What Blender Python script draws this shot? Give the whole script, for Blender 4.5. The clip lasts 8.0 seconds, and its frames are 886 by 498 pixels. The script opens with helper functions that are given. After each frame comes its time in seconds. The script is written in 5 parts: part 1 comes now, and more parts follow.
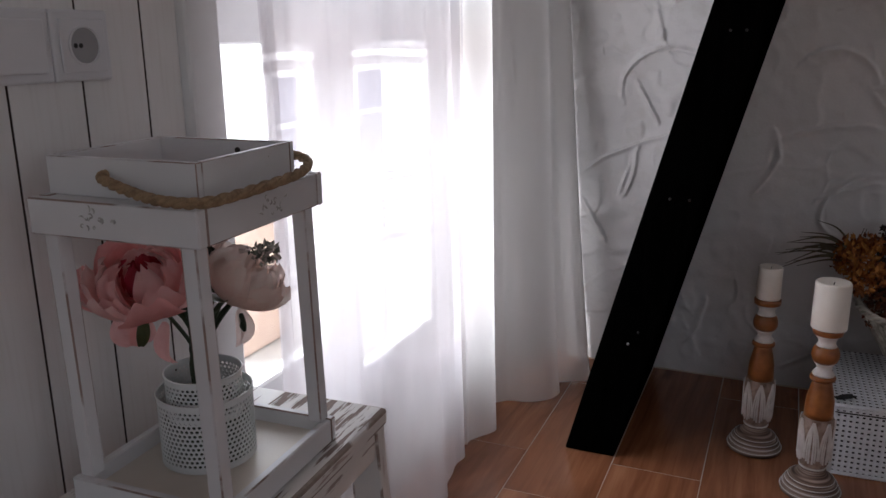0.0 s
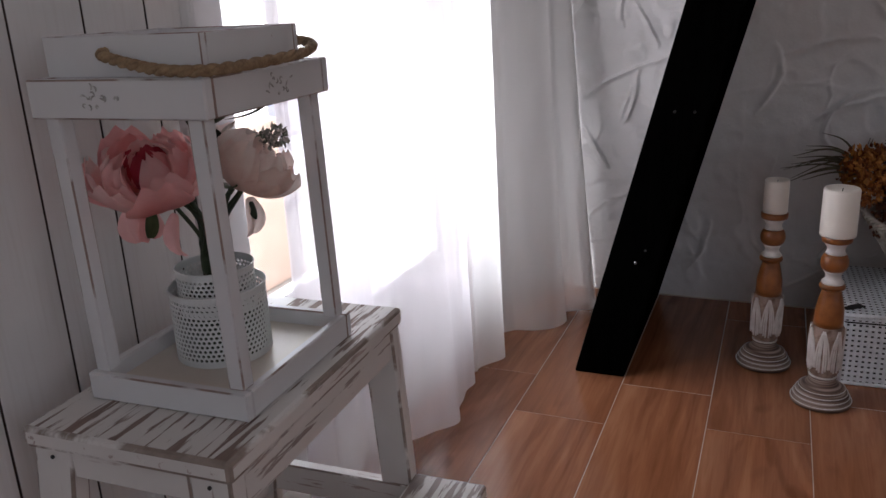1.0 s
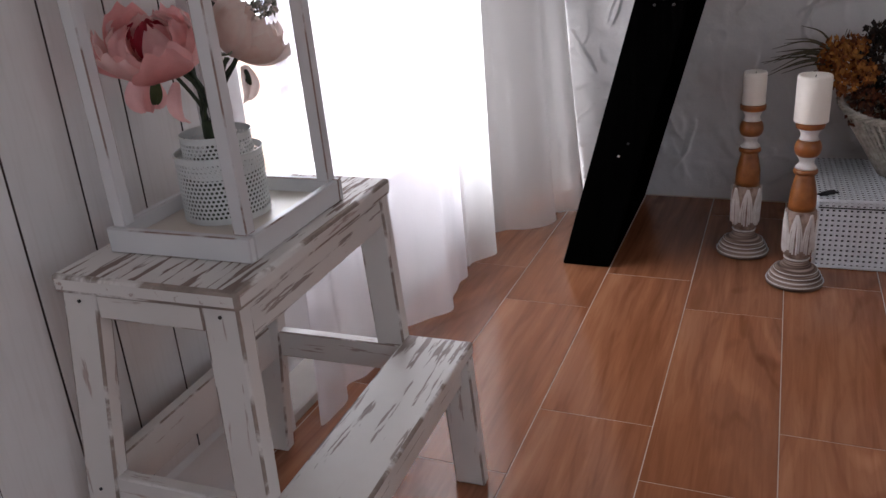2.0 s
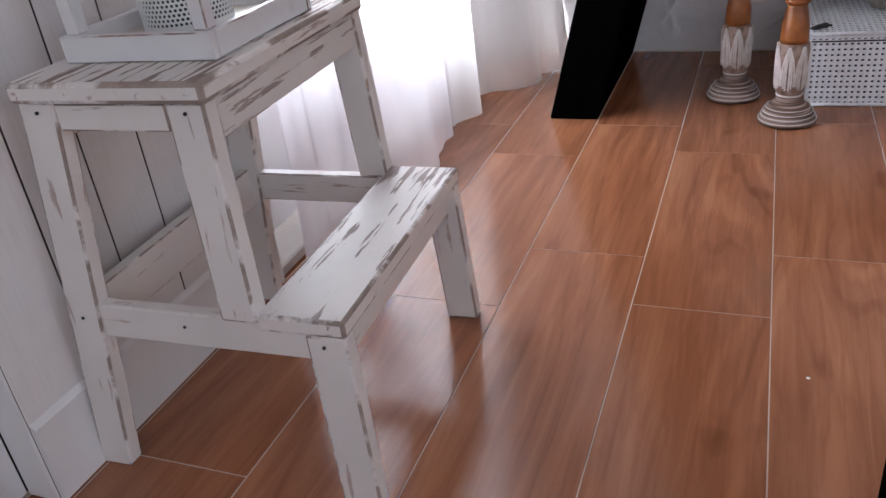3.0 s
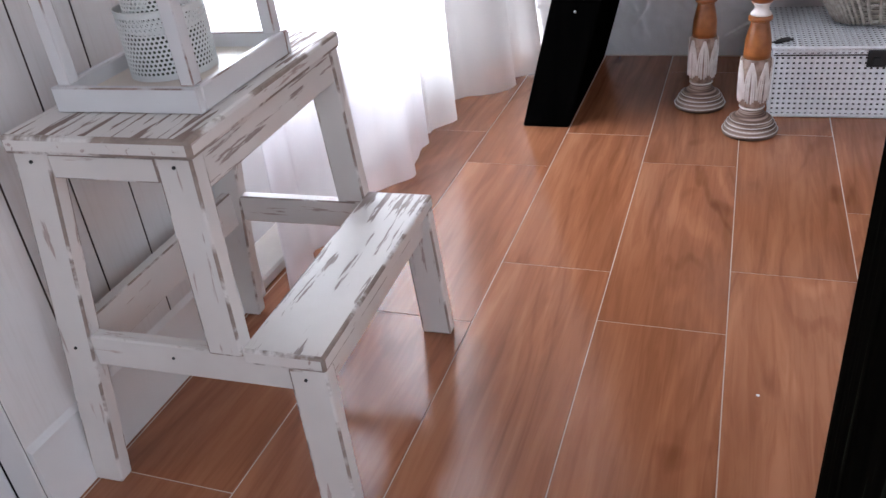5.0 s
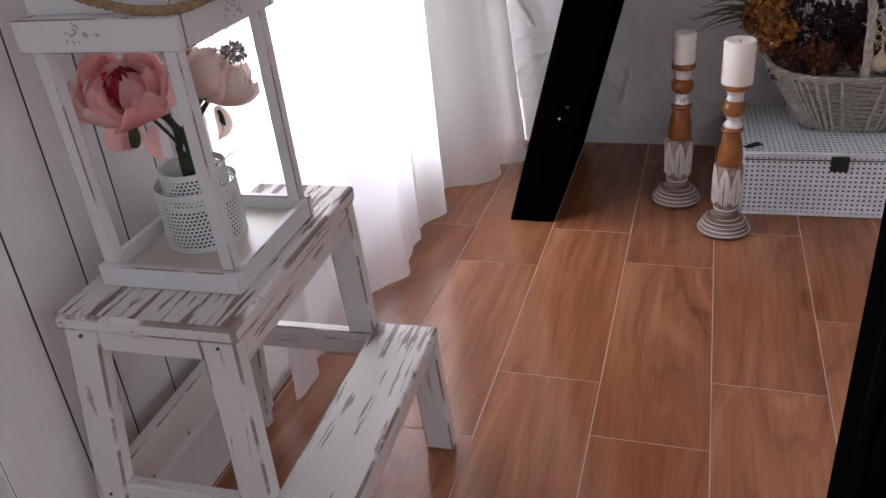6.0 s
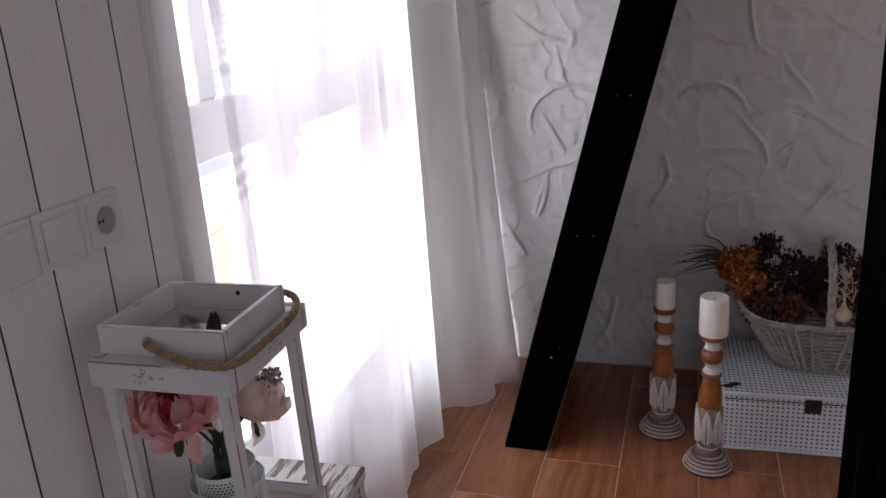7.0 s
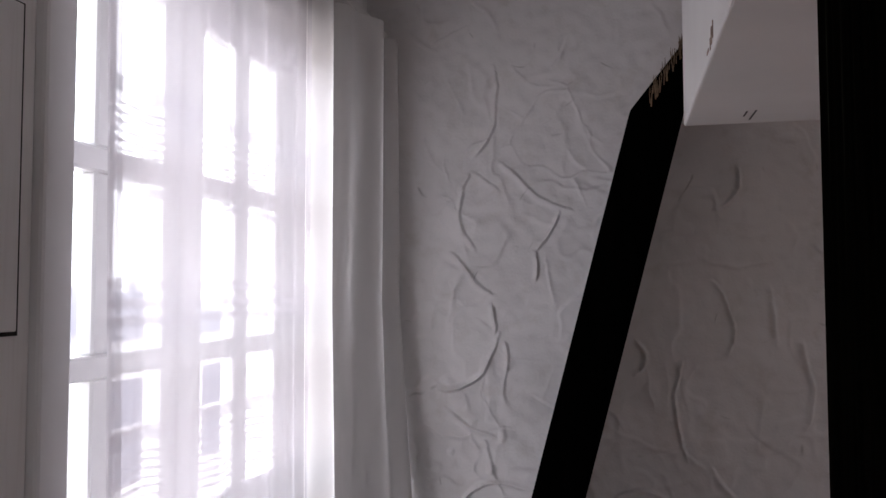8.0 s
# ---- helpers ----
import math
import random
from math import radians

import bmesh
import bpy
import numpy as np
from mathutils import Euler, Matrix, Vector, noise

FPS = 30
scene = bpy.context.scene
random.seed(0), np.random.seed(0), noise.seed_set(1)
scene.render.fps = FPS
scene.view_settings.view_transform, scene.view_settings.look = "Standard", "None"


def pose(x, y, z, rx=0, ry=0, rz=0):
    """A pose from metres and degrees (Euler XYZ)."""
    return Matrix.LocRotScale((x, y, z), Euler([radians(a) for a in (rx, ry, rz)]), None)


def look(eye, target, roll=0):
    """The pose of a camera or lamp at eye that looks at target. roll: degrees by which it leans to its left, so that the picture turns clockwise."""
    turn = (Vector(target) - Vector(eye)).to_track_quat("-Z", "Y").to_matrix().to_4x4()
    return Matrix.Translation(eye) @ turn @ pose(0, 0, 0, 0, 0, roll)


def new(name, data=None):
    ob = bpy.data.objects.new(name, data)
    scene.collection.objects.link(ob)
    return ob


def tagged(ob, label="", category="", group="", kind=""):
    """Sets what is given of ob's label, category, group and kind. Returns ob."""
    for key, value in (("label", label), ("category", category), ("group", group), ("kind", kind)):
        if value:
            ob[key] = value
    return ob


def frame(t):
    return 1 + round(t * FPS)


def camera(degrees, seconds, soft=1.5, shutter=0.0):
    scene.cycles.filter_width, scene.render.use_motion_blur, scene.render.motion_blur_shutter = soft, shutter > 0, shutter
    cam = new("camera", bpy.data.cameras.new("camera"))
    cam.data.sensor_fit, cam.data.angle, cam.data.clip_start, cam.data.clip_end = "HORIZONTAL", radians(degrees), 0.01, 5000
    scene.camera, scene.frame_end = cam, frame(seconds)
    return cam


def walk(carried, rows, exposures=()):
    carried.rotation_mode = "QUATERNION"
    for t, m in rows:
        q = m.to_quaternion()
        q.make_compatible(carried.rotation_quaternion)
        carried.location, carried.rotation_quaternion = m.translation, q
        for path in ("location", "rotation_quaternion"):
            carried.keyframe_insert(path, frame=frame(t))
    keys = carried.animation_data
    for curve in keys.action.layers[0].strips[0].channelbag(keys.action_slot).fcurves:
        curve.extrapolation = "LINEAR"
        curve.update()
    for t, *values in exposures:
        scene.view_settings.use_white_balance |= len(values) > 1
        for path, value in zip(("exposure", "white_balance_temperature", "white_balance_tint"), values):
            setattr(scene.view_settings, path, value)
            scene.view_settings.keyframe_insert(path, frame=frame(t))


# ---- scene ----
cam = camera(57.8, 8.0)
PATH = [
    (0, (1.111, 0.143, 0.953), (0.345, 1.919, 0.442), -0.6),
    (0.5, (1.107, 0.138, 0.908), (0.341, 1.897, 0.344), -1.5),
    (1, (1.095, 0.129, 0.868), (0.345, 1.884, 0.269), -2.7),
    (1.2, (1.108, 0.1, 0.867), (0.351, 1.851, 0.263), -3.2),
    (2.3, (1.156, 0.031, 0.776), (0.434, 1.708, -0.041), -4.6),
    (2.5, (1.154, 0.025, 0.746), (0.452, 1.694, -0.102), -5.0),
    (3, (1.16, 0.021, 0.69), (0.455, 1.631, -0.265), -7.2),
    (3.5, (1.167, 0.017, 0.652), (0.479, 1.581, -0.387), -8.3),
    (4, (1.185, 0.021, 0.647), (0.491, 1.588, -0.384), -9.0),
    (4.5, (1.174, 0.006, 0.692), (0.478, 1.572, -0.338), -8.8),
    (4.7, (1.18, 0.007, 0.725), (0.507, 1.589, -0.297), -7.5),
    (5.8, (1.159, 0.013, 0.925), (0.534, 1.632, -0.07), -5.6),
    (6, (1.145, 0.0, 0.964), (0.56, 1.657, 0.008), -5.5),
    (6.5, (1.125, -0.001, 1.081), (0.568, 1.714, 0.218), -4.6),
    (7, (1.153, -0.048, 1.21), (0.572, 1.766, 0.601), -3.6),
    (7.4, (1.174, -0.051, 1.339), (0.613, 1.84, 1.011), -1.0),
    (7.5, (1.181, -0.036, 1.376), (0.635, 1.869, 1.105), -0.9),
    (8, (1.156, 0.055, 1.48), (0.722, 2.004, 1.583), -0.1),
]
walk(cam, [(t, look(eye, target, roll)) for t, eye, target, roll in PATH],
     [(t, e, k, g) for t, e, k, g in ((0, -0.45, 6450, 15), (1.0, -0.16, 6450, 16), (2.5, 0.60, 6400, 16), (3.0, 1.0, 6200, 15), (3.5, 1.41, 5950, 9), (4.0, 1.45, 5950, 9), (4.5, 1.42, 5950, 10), (6.0, 0.66, 6400, 18), (6.5, 0.22, 6450, 17), (7.0, -0.10, 6400, 17), (7.5, -0.46, 6400, 18), (8.0, -0.72, 6450, 19))])

BACK_WATTS, EAST_WATTS, CURTAIN_WATTS, SKY_GLOW, SHEER_OPEN = 5.2, 4.0, 130.0, 11.0, 0.34
# ---- light ----
world = bpy.data.worlds.new("sky")
scene.world = world
world.use_nodes = True
_wn = world.node_tree.nodes
_sky = _wn.new("ShaderNodeTexSky")
_sky.sky_type, _sky.sun_disc = "NISHITA", False
_sky.sun_elevation, _sky.sun_rotation = radians(30), radians(-156)
world.node_tree.links.new(_sky.outputs[0], _wn["Background"].inputs[0])
_wn["Background"].inputs[1].default_value = 0.1
_sun = new("sun", bpy.data.lights.new("sun", "SUN"))
_sun.data.energy, _sun.data.angle, _sun.data.color = 3.8, radians(10), (1.0, 0.97, 0.94)
_sun.matrix_world = look((-3.1, -6.5, 6.5), (0.4, 1.5, 1.5))

W, P = 0.397, 2.417            # faces of the boarded wall and of the plaster wall
CEIL, BACK, EAST = 2.5, -2.2, 3.3
OP0, OP1, OPZ = 1.03, 2.30, 2.15   # the door opening
JAMB = 1.99                    # where its splayed side meets the door


def fill_lamp(name, m, sx, sy, watts, colour):
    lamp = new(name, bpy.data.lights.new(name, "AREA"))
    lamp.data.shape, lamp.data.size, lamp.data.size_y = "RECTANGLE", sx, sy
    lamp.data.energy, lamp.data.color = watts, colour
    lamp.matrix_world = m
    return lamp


# fill lamp at an assumed, unseen window behind the walk, added for front light
fill_lamp("back_window_daylight", look((1.9, BACK + 0.02, 1.25), (1.1, 2.4, 0.8)), 1.3, 1.3, BACK_WATTS, (0.93, 0.96, 1.0))

# second fill lamp at an assumed east window, added to brighten the boards
fill_lamp("east_window_daylight", look((EAST - 0.02, -0.2, 1.35), (0.4, 0.5, 0.7)), 1.2, 1.3, EAST_WATTS, (0.95, 0.97, 1.0))

# hidden lamp added beside the door, outside, to brighten the gathered curtain
fill_lamp("door_daylight", look((-0.6, -0.2, 1.5), (0.5, 2.1, 1.0)), 0.7, 1.7, CURTAIN_WATTS, (0.93, 0.96, 1.0))

# ---- materials ----


class Nodes:
    """A material's node tree with short calls."""

    def __init__(self, name, coords="Object"):
        self.m = bpy.data.materials.new(name)
        self.m.use_nodes = True
        self.t = self.m.node_tree
        self.b = self.t.nodes["Principled BSDF"]
        self.out = self.t.nodes["Material Output"]
        self.co = self.t.nodes.new("ShaderNodeTexCoord").outputs[coords]

    def node(self, kind, **values):
        n = self.t.nodes.new(kind)
        for k, v in values.items():
            n.inputs[k].default_value = v
        return n

    def link(self, a, b):
        self.t.links.new(a, b)

    def scaled(self, scale, shift=None):
        n = self.node("ShaderNodeMapping", Scale=scale)
        self.link(self.co, n.inputs["Vector"])
        if shift is not None:
            self.link(shift, n.inputs["Location"])
        return n.outputs[0]

    def noise(self, scale, stretch=(1, 1, 1), detail=4, rough=0.55, distortion=0.0, shift=None):
        n = self.node("ShaderNodeTexNoise", Scale=scale, Detail=detail, Roughness=rough, Distortion=distortion)
        self.link(self.scaled(stretch, shift), n.inputs["Vector"])
        return n.outputs["Fac"]

    def ramp(self, fac, *stops):
        n = self.t.nodes.new("ShaderNodeValToRGB")
        el = n.color_ramp.elements
        while len(el) < len(stops):
            el.new(0.5)
        for e, (p, c) in zip(el, stops):
            e.position = p
            e.color = (*c, 1) if len(c) == 3 else (c[0], c[0], c[0], 1)
        self.link(fac, n.inputs[0])
        return n.outputs[0]

    def mix(self, fac, a, b, blend="MIX"):
        n = self.t.nodes.new("ShaderNodeMix")
        n.data_type, n.blend_type = "RGBA", blend
        for sock, v in ((n.inputs[0], fac), (n.inputs[6], a), (n.inputs[7], b)):
            if isinstance(v, (int, float)):
                sock.default_value = v
            elif isinstance(v, tuple):
                sock.default_value = (*v, 1)
            else:
                self.link(v, sock)
        return n.outputs[2]

    def maths(self, op, a, b=0.0):
        n = self.t.nodes.new("ShaderNodeMath")
        n.operation = op
        for sock, v in ((n.inputs[0], a), (n.inputs[1], b)):
            if isinstance(v, (int, float)):
                sock.default_value = v
            else:
                self.link(v, sock)
        return n.outputs[0]

    def rand(self):
        return self.t.nodes.new("ShaderNodeObjectInfo").outputs["Random"]

    def island(self):
        return self.t.nodes.new("ShaderNodeNewGeometry").outputs["Random Per Island"]

    def bump(self, height, strength=0.3, distance=0.002):
        n = self.node("ShaderNodeBump", Strength=strength, Distance=distance)
        self.link(height, n.inputs["Height"])
        self.link(n.outputs[0], self.b.inputs["Normal"])

    def colour(self, c):
        self.set("Base Color", c)

    def set(self, name, v):
        if isinstance(v, tuple):
            self.b.inputs[name].default_value = (*v, 1)
        elif isinstance(v, (int, float)):
            self.b.inputs[name].default_value = v
        else:
            self.link(v, self.b.inputs[name])


def plain(name, a, b, rough=0.5, scale=25, bump=0.15, metal=0.0, distance=0.001, per=None):
    """A surface that varies between two colours, with fine relief."""
    n = Nodes(name)
    f = n.noise(scale, detail=6)
    fine = n.noise(scale * 9, detail=3)
    n.colour(n.ramp(f, (0.3, a), (0.72, b)))
    n.set("Roughness", rough)
    n.set("Metallic", metal)
    n.bump(n.maths("ADD", f, n.maths("MULTIPLY", fine, 0.5)), bump, distance)
    return n.m


def chipped(name, stretch, low, high, paint=(0.78, 0.755, 0.725), wood=(0.24, 0.19, 0.16)):
    """White paint rubbed through to grey-brown wood in streaks along the grain."""
    n = Nodes(name)
    r = n.rand()
    sh = n.t.nodes.new("ShaderNodeCombineXYZ")
    for i in range(3):
        n.link(n.maths("MULTIPLY", r, 3.0 + i), sh.inputs[i])
    streak = n.noise(16, stretch, detail=5, rough=0.6, distortion=0.35, shift=sh.outputs[0])
    big = n.noise(9, detail=2, shift=sh.outputs[0])
    m = n.maths("ADD", streak, n.maths("MULTIPLY", n.maths("SUBTRACT", big, 0.5), 0.45))
    mask = n.ramp(m, (low, (0.0,)), (high, (1.0,)))
    grain = n.noise(60, tuple(s * 1.4 for s in stretch), detail=4)
    tone = n.noise(7, detail=4)
    white = n.mix(n.ramp(tone, (0.3, (0.0,)), (0.75, (1.0,))), paint, tuple(c * 0.88 for c in paint))
    brown = n.mix(grain, tuple(c * 0.62 for c in wood), tuple(min(1, c * 1.6) for c in wood))
    n.colour(n.mix(mask, white, brown))
    n.set("Roughness", n.ramp(mask, (0.0, (0.42,)), (1.0, (0.75,))))
    n.bump(n.maths("ADD", n.maths("MULTIPLY", mask, -1.2), n.maths("MULTIPLY", grain, 0.35)), 0.5, 0.0009)
    return n.m


CHIP_Y = chipped("chipped white paint, long grain", (6.0, 0.42, 6.0), 0.565, 0.59, wood=(0.33, 0.28, 0.26))
CHIP_TOP = chipped("worn white tread paint", (6.5, 0.36, 6.5), 0.53, 0.56, wood=(0.235, 0.175, 0.15))
CHIP_YL = chipped("lightly chipped white paint", (6.0, 0.5, 6.0), 0.65, 0.69, wood=(0.44, 0.36, 0.33))
CHIP_X = chipped("chipped white paint, cross grain", (0.5, 6.0, 6.0), 0.62, 0.655, wood=(0.44, 0.36, 0.33))
CHIP_Z = chipped("chipped white paint, upright grain", (6.0, 6.0, 0.5), 0.66, 0.70, wood=(0.44, 0.36, 0.33))
EDGE = chipped("rubbed paint edge", (0.9, 0.9, 0.9), 0.44, 0.52, wood=(0.27, 0.22, 0.19))
LANTERN_PAINT = chipped("whitewashed lantern wood", (5.0, 5.0, 5.0), 0.74, 0.80, (0.74, 0.74, 0.75), (0.36, 0.30, 0.27))
LANTERN_FLOOR = chipped("cream washed lantern floor", (5.0, 5.0, 5.0), 0.72, 0.80, (0.72, 0.665, 0.59), (0.42, 0.35, 0.30))
LANTERN_EDGE = chipped("whitewashed lantern edge", (0.7, 0.7, 0.7), 0.47, 0.56, (0.66, 0.65, 0.66), (0.26, 0.19, 0.165))


def wood_tile():
    n = Nodes("wood-look porcelain")
    r = n.rand()
    sh = n.t.nodes.new("ShaderNodeCombineXYZ")
    n.link(n.maths("MULTIPLY", r, 7.0), sh.inputs[0])
    n.link(n.maths("MULTIPLY", r, 23.0), sh.inputs[1])
    warp = n.noise(2.4, (1.6, 0.5, 1), detail=2, distortion=0.2, shift=sh.outputs[0])
    contour = n.noise(1.8, (2.5, 0.34, 1), detail=1, rough=0.25, shift=sh.outputs[0])
    across = n.t.nodes.new("ShaderNodeSeparateXYZ")
    n.link(n.co, across.inputs[0])
    waver = n.noise(12, (2.0, 0.3, 1), detail=3, shift=sh.outputs[0])
    rings = n.maths("SINE", n.maths("ADD", n.maths("ADD", n.maths("MULTIPLY", contour, 74.0), n.maths("MULTIPLY", waver, 4.5)), n.maths("MULTIPLY", across.outputs[0], 22.0)))
    fibre = n.noise(26, (2.6, 0.16, 1), detail=5, rough=0.6, distortion=0.9, shift=sh.outputs[0])
    base = n.ramp(warp, (0.25, (0.250, 0.090, 0.040)), (0.5, (0.328, 0.130, 0.063)), (0.78, (0.398, 0.174, 0.092)))
    lines = n.ramp(n.maths("ADD", n.maths("MULTIPLY", rings, 0.5), 0.5), (0.0, (0.74, 0.66, 0.62)), (0.10, (0.93, 0.91, 0.90)), (0.80, (1.01, 1.01, 1.01)), (1.0, (1.22, 1.26, 1.29)))
    c = n.mix(n.ramp(n.noise(4, (1.5, 0.5, 1), detail=2, shift=sh.outputs[0]), (0.36, (0.12,)), (0.60, (0.95,))), base, lines, "MULTIPLY")
    c = n.mix(n.ramp(fibre, (0.36, (0.0,)), (0.60, (1.0,))), n.mix(1.0, c, (0.82, 0.77, 0.73), "MULTIPLY"), c)
    streak = n.noise(9, (2.6, 0.2, 1), detail=3, rough=0.5, distortion=0.5, shift=sh.outputs[0])
    c = n.mix(n.ramp(streak, (0.56, (0.0,)), (0.72, (0.35,))), c, n.mix(1.0, c, (0.70, 0.60, 0.54), "MULTIPLY"))
    knot = n.noise(7, (1.6, 0.9, 1), detail=1, shift=sh.outputs[0])
    c = n.mix(n.ramp(knot, (0.68, (0.0,)), (0.80, (0.75,))), c, n.mix(1.0, c, (0.55, 0.42, 0.36), "MULTIPLY"))
    tone = n.t.nodes.new("ShaderNodeHueSaturation")
    n.link(c, tone.inputs["Color"])
    n.link(n.maths("ADD", n.maths("MULTIPLY", r, 0.16), 0.90), tone.inputs["Value"])
    n.colour(tone.outputs[0])
    n.set("Roughness", n.maths("ADD", n.maths("MULTIPLY", n.noise(6, detail=4), 0.10), 0.12))
    n.set("Specular IOR Level", 0.5)
    n.bump(fibre, 0.05, 0.0005)
    return n.m


def board_paint():
    n = Nodes("painted tongue-and-groove board")
    r = n.rand()
    grain = n.noise(40, (1, 4.0, 0.2), detail=5)
    cloud = n.noise(5, detail=4)
    c = n.mix(n.ramp(cloud, (0.3, (0.0,)), (0.75, (1.0,))), (0.74, 0.725, 0.715), (0.82, 0.81, 0.80))
    c = n.mix(n.ramp(grain, (0.25, (0.0,)), (0.5, (1.0,))), n.mix(1.0, c, (0.93, 0.92, 0.91), "MULTIPLY"), c)
    tone = n.t.nodes.new("ShaderNodeHueSaturation")
    n.link(c, tone.inputs["Color"])
    n.link(n.maths("ADD", n.maths("MULTIPLY", r, 0.08), 0.95), tone.inputs["Value"])
    n.colour(tone.outputs[0])
    n.set("Roughness", 0.42)
    n.bump(n.maths("ADD", grain, cloud), 0.12, 0.0008)
    return n.m


def plaster_paint():
    n = Nodes("trowelled plaster")
    big = n.noise(2.2, detail=5)
    mid = n.noise(14, detail=6, rough=0.6)
    fine = n.noise(120, detail=3)
    c = n.ramp(big, (0.3, (0.69, 0.675, 0.675)), (0.7, (0.80, 0.787, 0.787)))
    c = n.mix(n.ramp(mid, (0.28, (0.0,)), (0.45, (1.0,))), n.mix(1.0, c, (0.90, 0.89, 0.87), "MULTIPLY"), c)
    line = n.maths("ABSOLUTE", n.maths("SUBTRACT", n.noise(4.5, detail=1), 0.5))
    where = n.ramp(n.noise(8.7, detail=2), (0.60, (0.0,)), (0.68, (1.0,)))
    dirt = n.maths("MULTIPLY", n.ramp(line, (0.0, (1.0,)), (0.010, (0.0,))), where)
    c = n.mix(n.maths("MULTIPLY", dirt, 0.5), c, (0.16, 0.145, 0.13))
    n.colour(c)
    n.set("Roughness", 0.62)
    n.bump(n.maths("ADD", n.maths("MULTIPLY", mid, 1.0), n.maths("MULTIPLY", fine, 0.3)), 0.6, 0.005)
    return n.m


def cloth(name, see, thin, tint):
    """White voile: partly open weave, the rest half translucent."""
    n = Nodes(name)
    weave = n.noise(9, (1, 1, 0.25), detail=4)
    clear = n.node("ShaderNodeBsdfTransparent")
    back = n.node("ShaderNodeBsdfTranslucent", Color=(*tint, 1))
    face = n.node("ShaderNodeBsdfDiffuse", Color=(*tint, 1))
    body, whole = n.t.nodes.new("ShaderNodeMixShader"), n.t.nodes.new("ShaderNodeMixShader")
    body.inputs[0].default_value = thin
    n.link(face.outputs[0], body.inputs[1])
    n.link(back.outputs[0], body.inputs[2])
    n.link(n.maths("ADD", n.maths("MULTIPLY", weave, 0.14), see - 0.07), whole.inputs[0])
    n.link(body.outputs[0], whole.inputs[1])
    n.link(clear.outputs[0], whole.inputs[2])
    n.link(whole.outputs[0], n.out.inputs["Surface"])
    n.t.nodes.remove(n.b)
    return n.m


def pane_glass():
    n = Nodes("window glass")
    clear = n.node("ShaderNodeBsdfTransparent", Color=(0.97, 0.985, 0.98, 1))
    gloss = n.node("ShaderNodeBsdfGlossy", Roughness=0.02)
    mixer = n.t.nodes.new("ShaderNodeMixShader")
    mixer.inputs[0].default_value = 0.05
    n.link(clear.outputs[0], mixer.inputs[1])
    n.link(gloss.outputs[0], mixer.inputs[2])
    n.link(mixer.outputs[0], n.out.inputs["Surface"])
    n.t.nodes.remove(n.b)
    return n.m


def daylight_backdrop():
    """Glowing backdrop: overcast sky over pale houses, their daylight and haze in its colours."""
    n = Nodes("glowing hazy distance")
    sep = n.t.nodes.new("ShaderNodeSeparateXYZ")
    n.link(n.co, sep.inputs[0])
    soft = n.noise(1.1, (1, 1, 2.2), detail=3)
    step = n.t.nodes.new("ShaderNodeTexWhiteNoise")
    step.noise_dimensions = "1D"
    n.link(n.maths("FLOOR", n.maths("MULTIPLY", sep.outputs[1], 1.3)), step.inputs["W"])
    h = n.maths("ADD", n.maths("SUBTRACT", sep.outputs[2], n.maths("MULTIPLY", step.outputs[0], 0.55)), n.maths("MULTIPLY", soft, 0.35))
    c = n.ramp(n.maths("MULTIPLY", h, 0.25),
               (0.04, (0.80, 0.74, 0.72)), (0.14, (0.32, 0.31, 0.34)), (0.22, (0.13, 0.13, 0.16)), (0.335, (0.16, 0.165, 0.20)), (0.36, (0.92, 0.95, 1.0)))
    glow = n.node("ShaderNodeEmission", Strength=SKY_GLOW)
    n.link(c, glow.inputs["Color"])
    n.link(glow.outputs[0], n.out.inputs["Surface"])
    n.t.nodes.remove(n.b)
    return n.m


def black_timber():
    n = Nodes("black stained timber")
    grain = n.noise(30, (3.0, 3.0, 0.12), detail=6)
    n.colour(n.ramp(grain, (0.35, (0.0008, 0.0008, 0.0008)), (0.8, (0.0025, 0.0023, 0.0022))))
    n.set("Roughness", 0.9)
    n.set("Specular IOR Level", 0.0)
    n.bump(grain, 0.3, 0.002)
    return n.m


def post_timber():
    n = Nodes("dark brown post timber")
    grain = n.noise(26, (4.0, 4.0, 0.10), detail=6, rough=0.65)
    c = n.ramp(grain, (0.3, (0.001, 0.001, 0.0009)), (0.60, (0.004, 0.0035, 0.0026)), (0.72, (0.022, 0.026, 0.018)))
    n.colour(c)
    n.set("Roughness", 0.85)
    n.set("Specular IOR Level", 0.0)
    n.bump(grain, 0.5, 0.003)
    return n.m


def jute():
    n = Nodes("jute rope fibre")
    f = n.noise(90, (1, 1, 1), detail=5, rough=0.7)
    n.colour(n.ramp(f, (0.3, (0.16, 0.10, 0.055)), (0.7, (0.42, 0.29, 0.17))))
    n.set("Roughness", 0.9)
    n.bump(f, 0.7, 0.0015)
    return n.m


def petal(name, deep, pale):
    n = Nodes(name)
    r = n.island()
    vein = n.noise(70, (1, 1, 1), detail=4)
    c = n.mix(r, deep, pale)
    c = n.mix(n.ramp(vein, (0.3, (0.0,)), (0.7, (1.0,))), n.mix(1.0, c, (0.94, 0.86, 0.86), "MULTIPLY"), c)
    n.colour(c)
    n.set("Roughness", 0.6)
    back = n.t.nodes.new("ShaderNodeBsdfTranslucent")
    n.link(c, back.inputs["Color"])
    both = n.t.nodes.new("ShaderNodeMixShader")
    both.inputs[0].default_value = 0.6
    n.link(n.b.outputs[0], both.inputs[1])
    n.link(back.outputs[0], both.inputs[2])
    n.link(both.outputs[0], n.out.inputs["Surface"])
    n.bump(vein, 0.2, 0.0008)
    return n.m


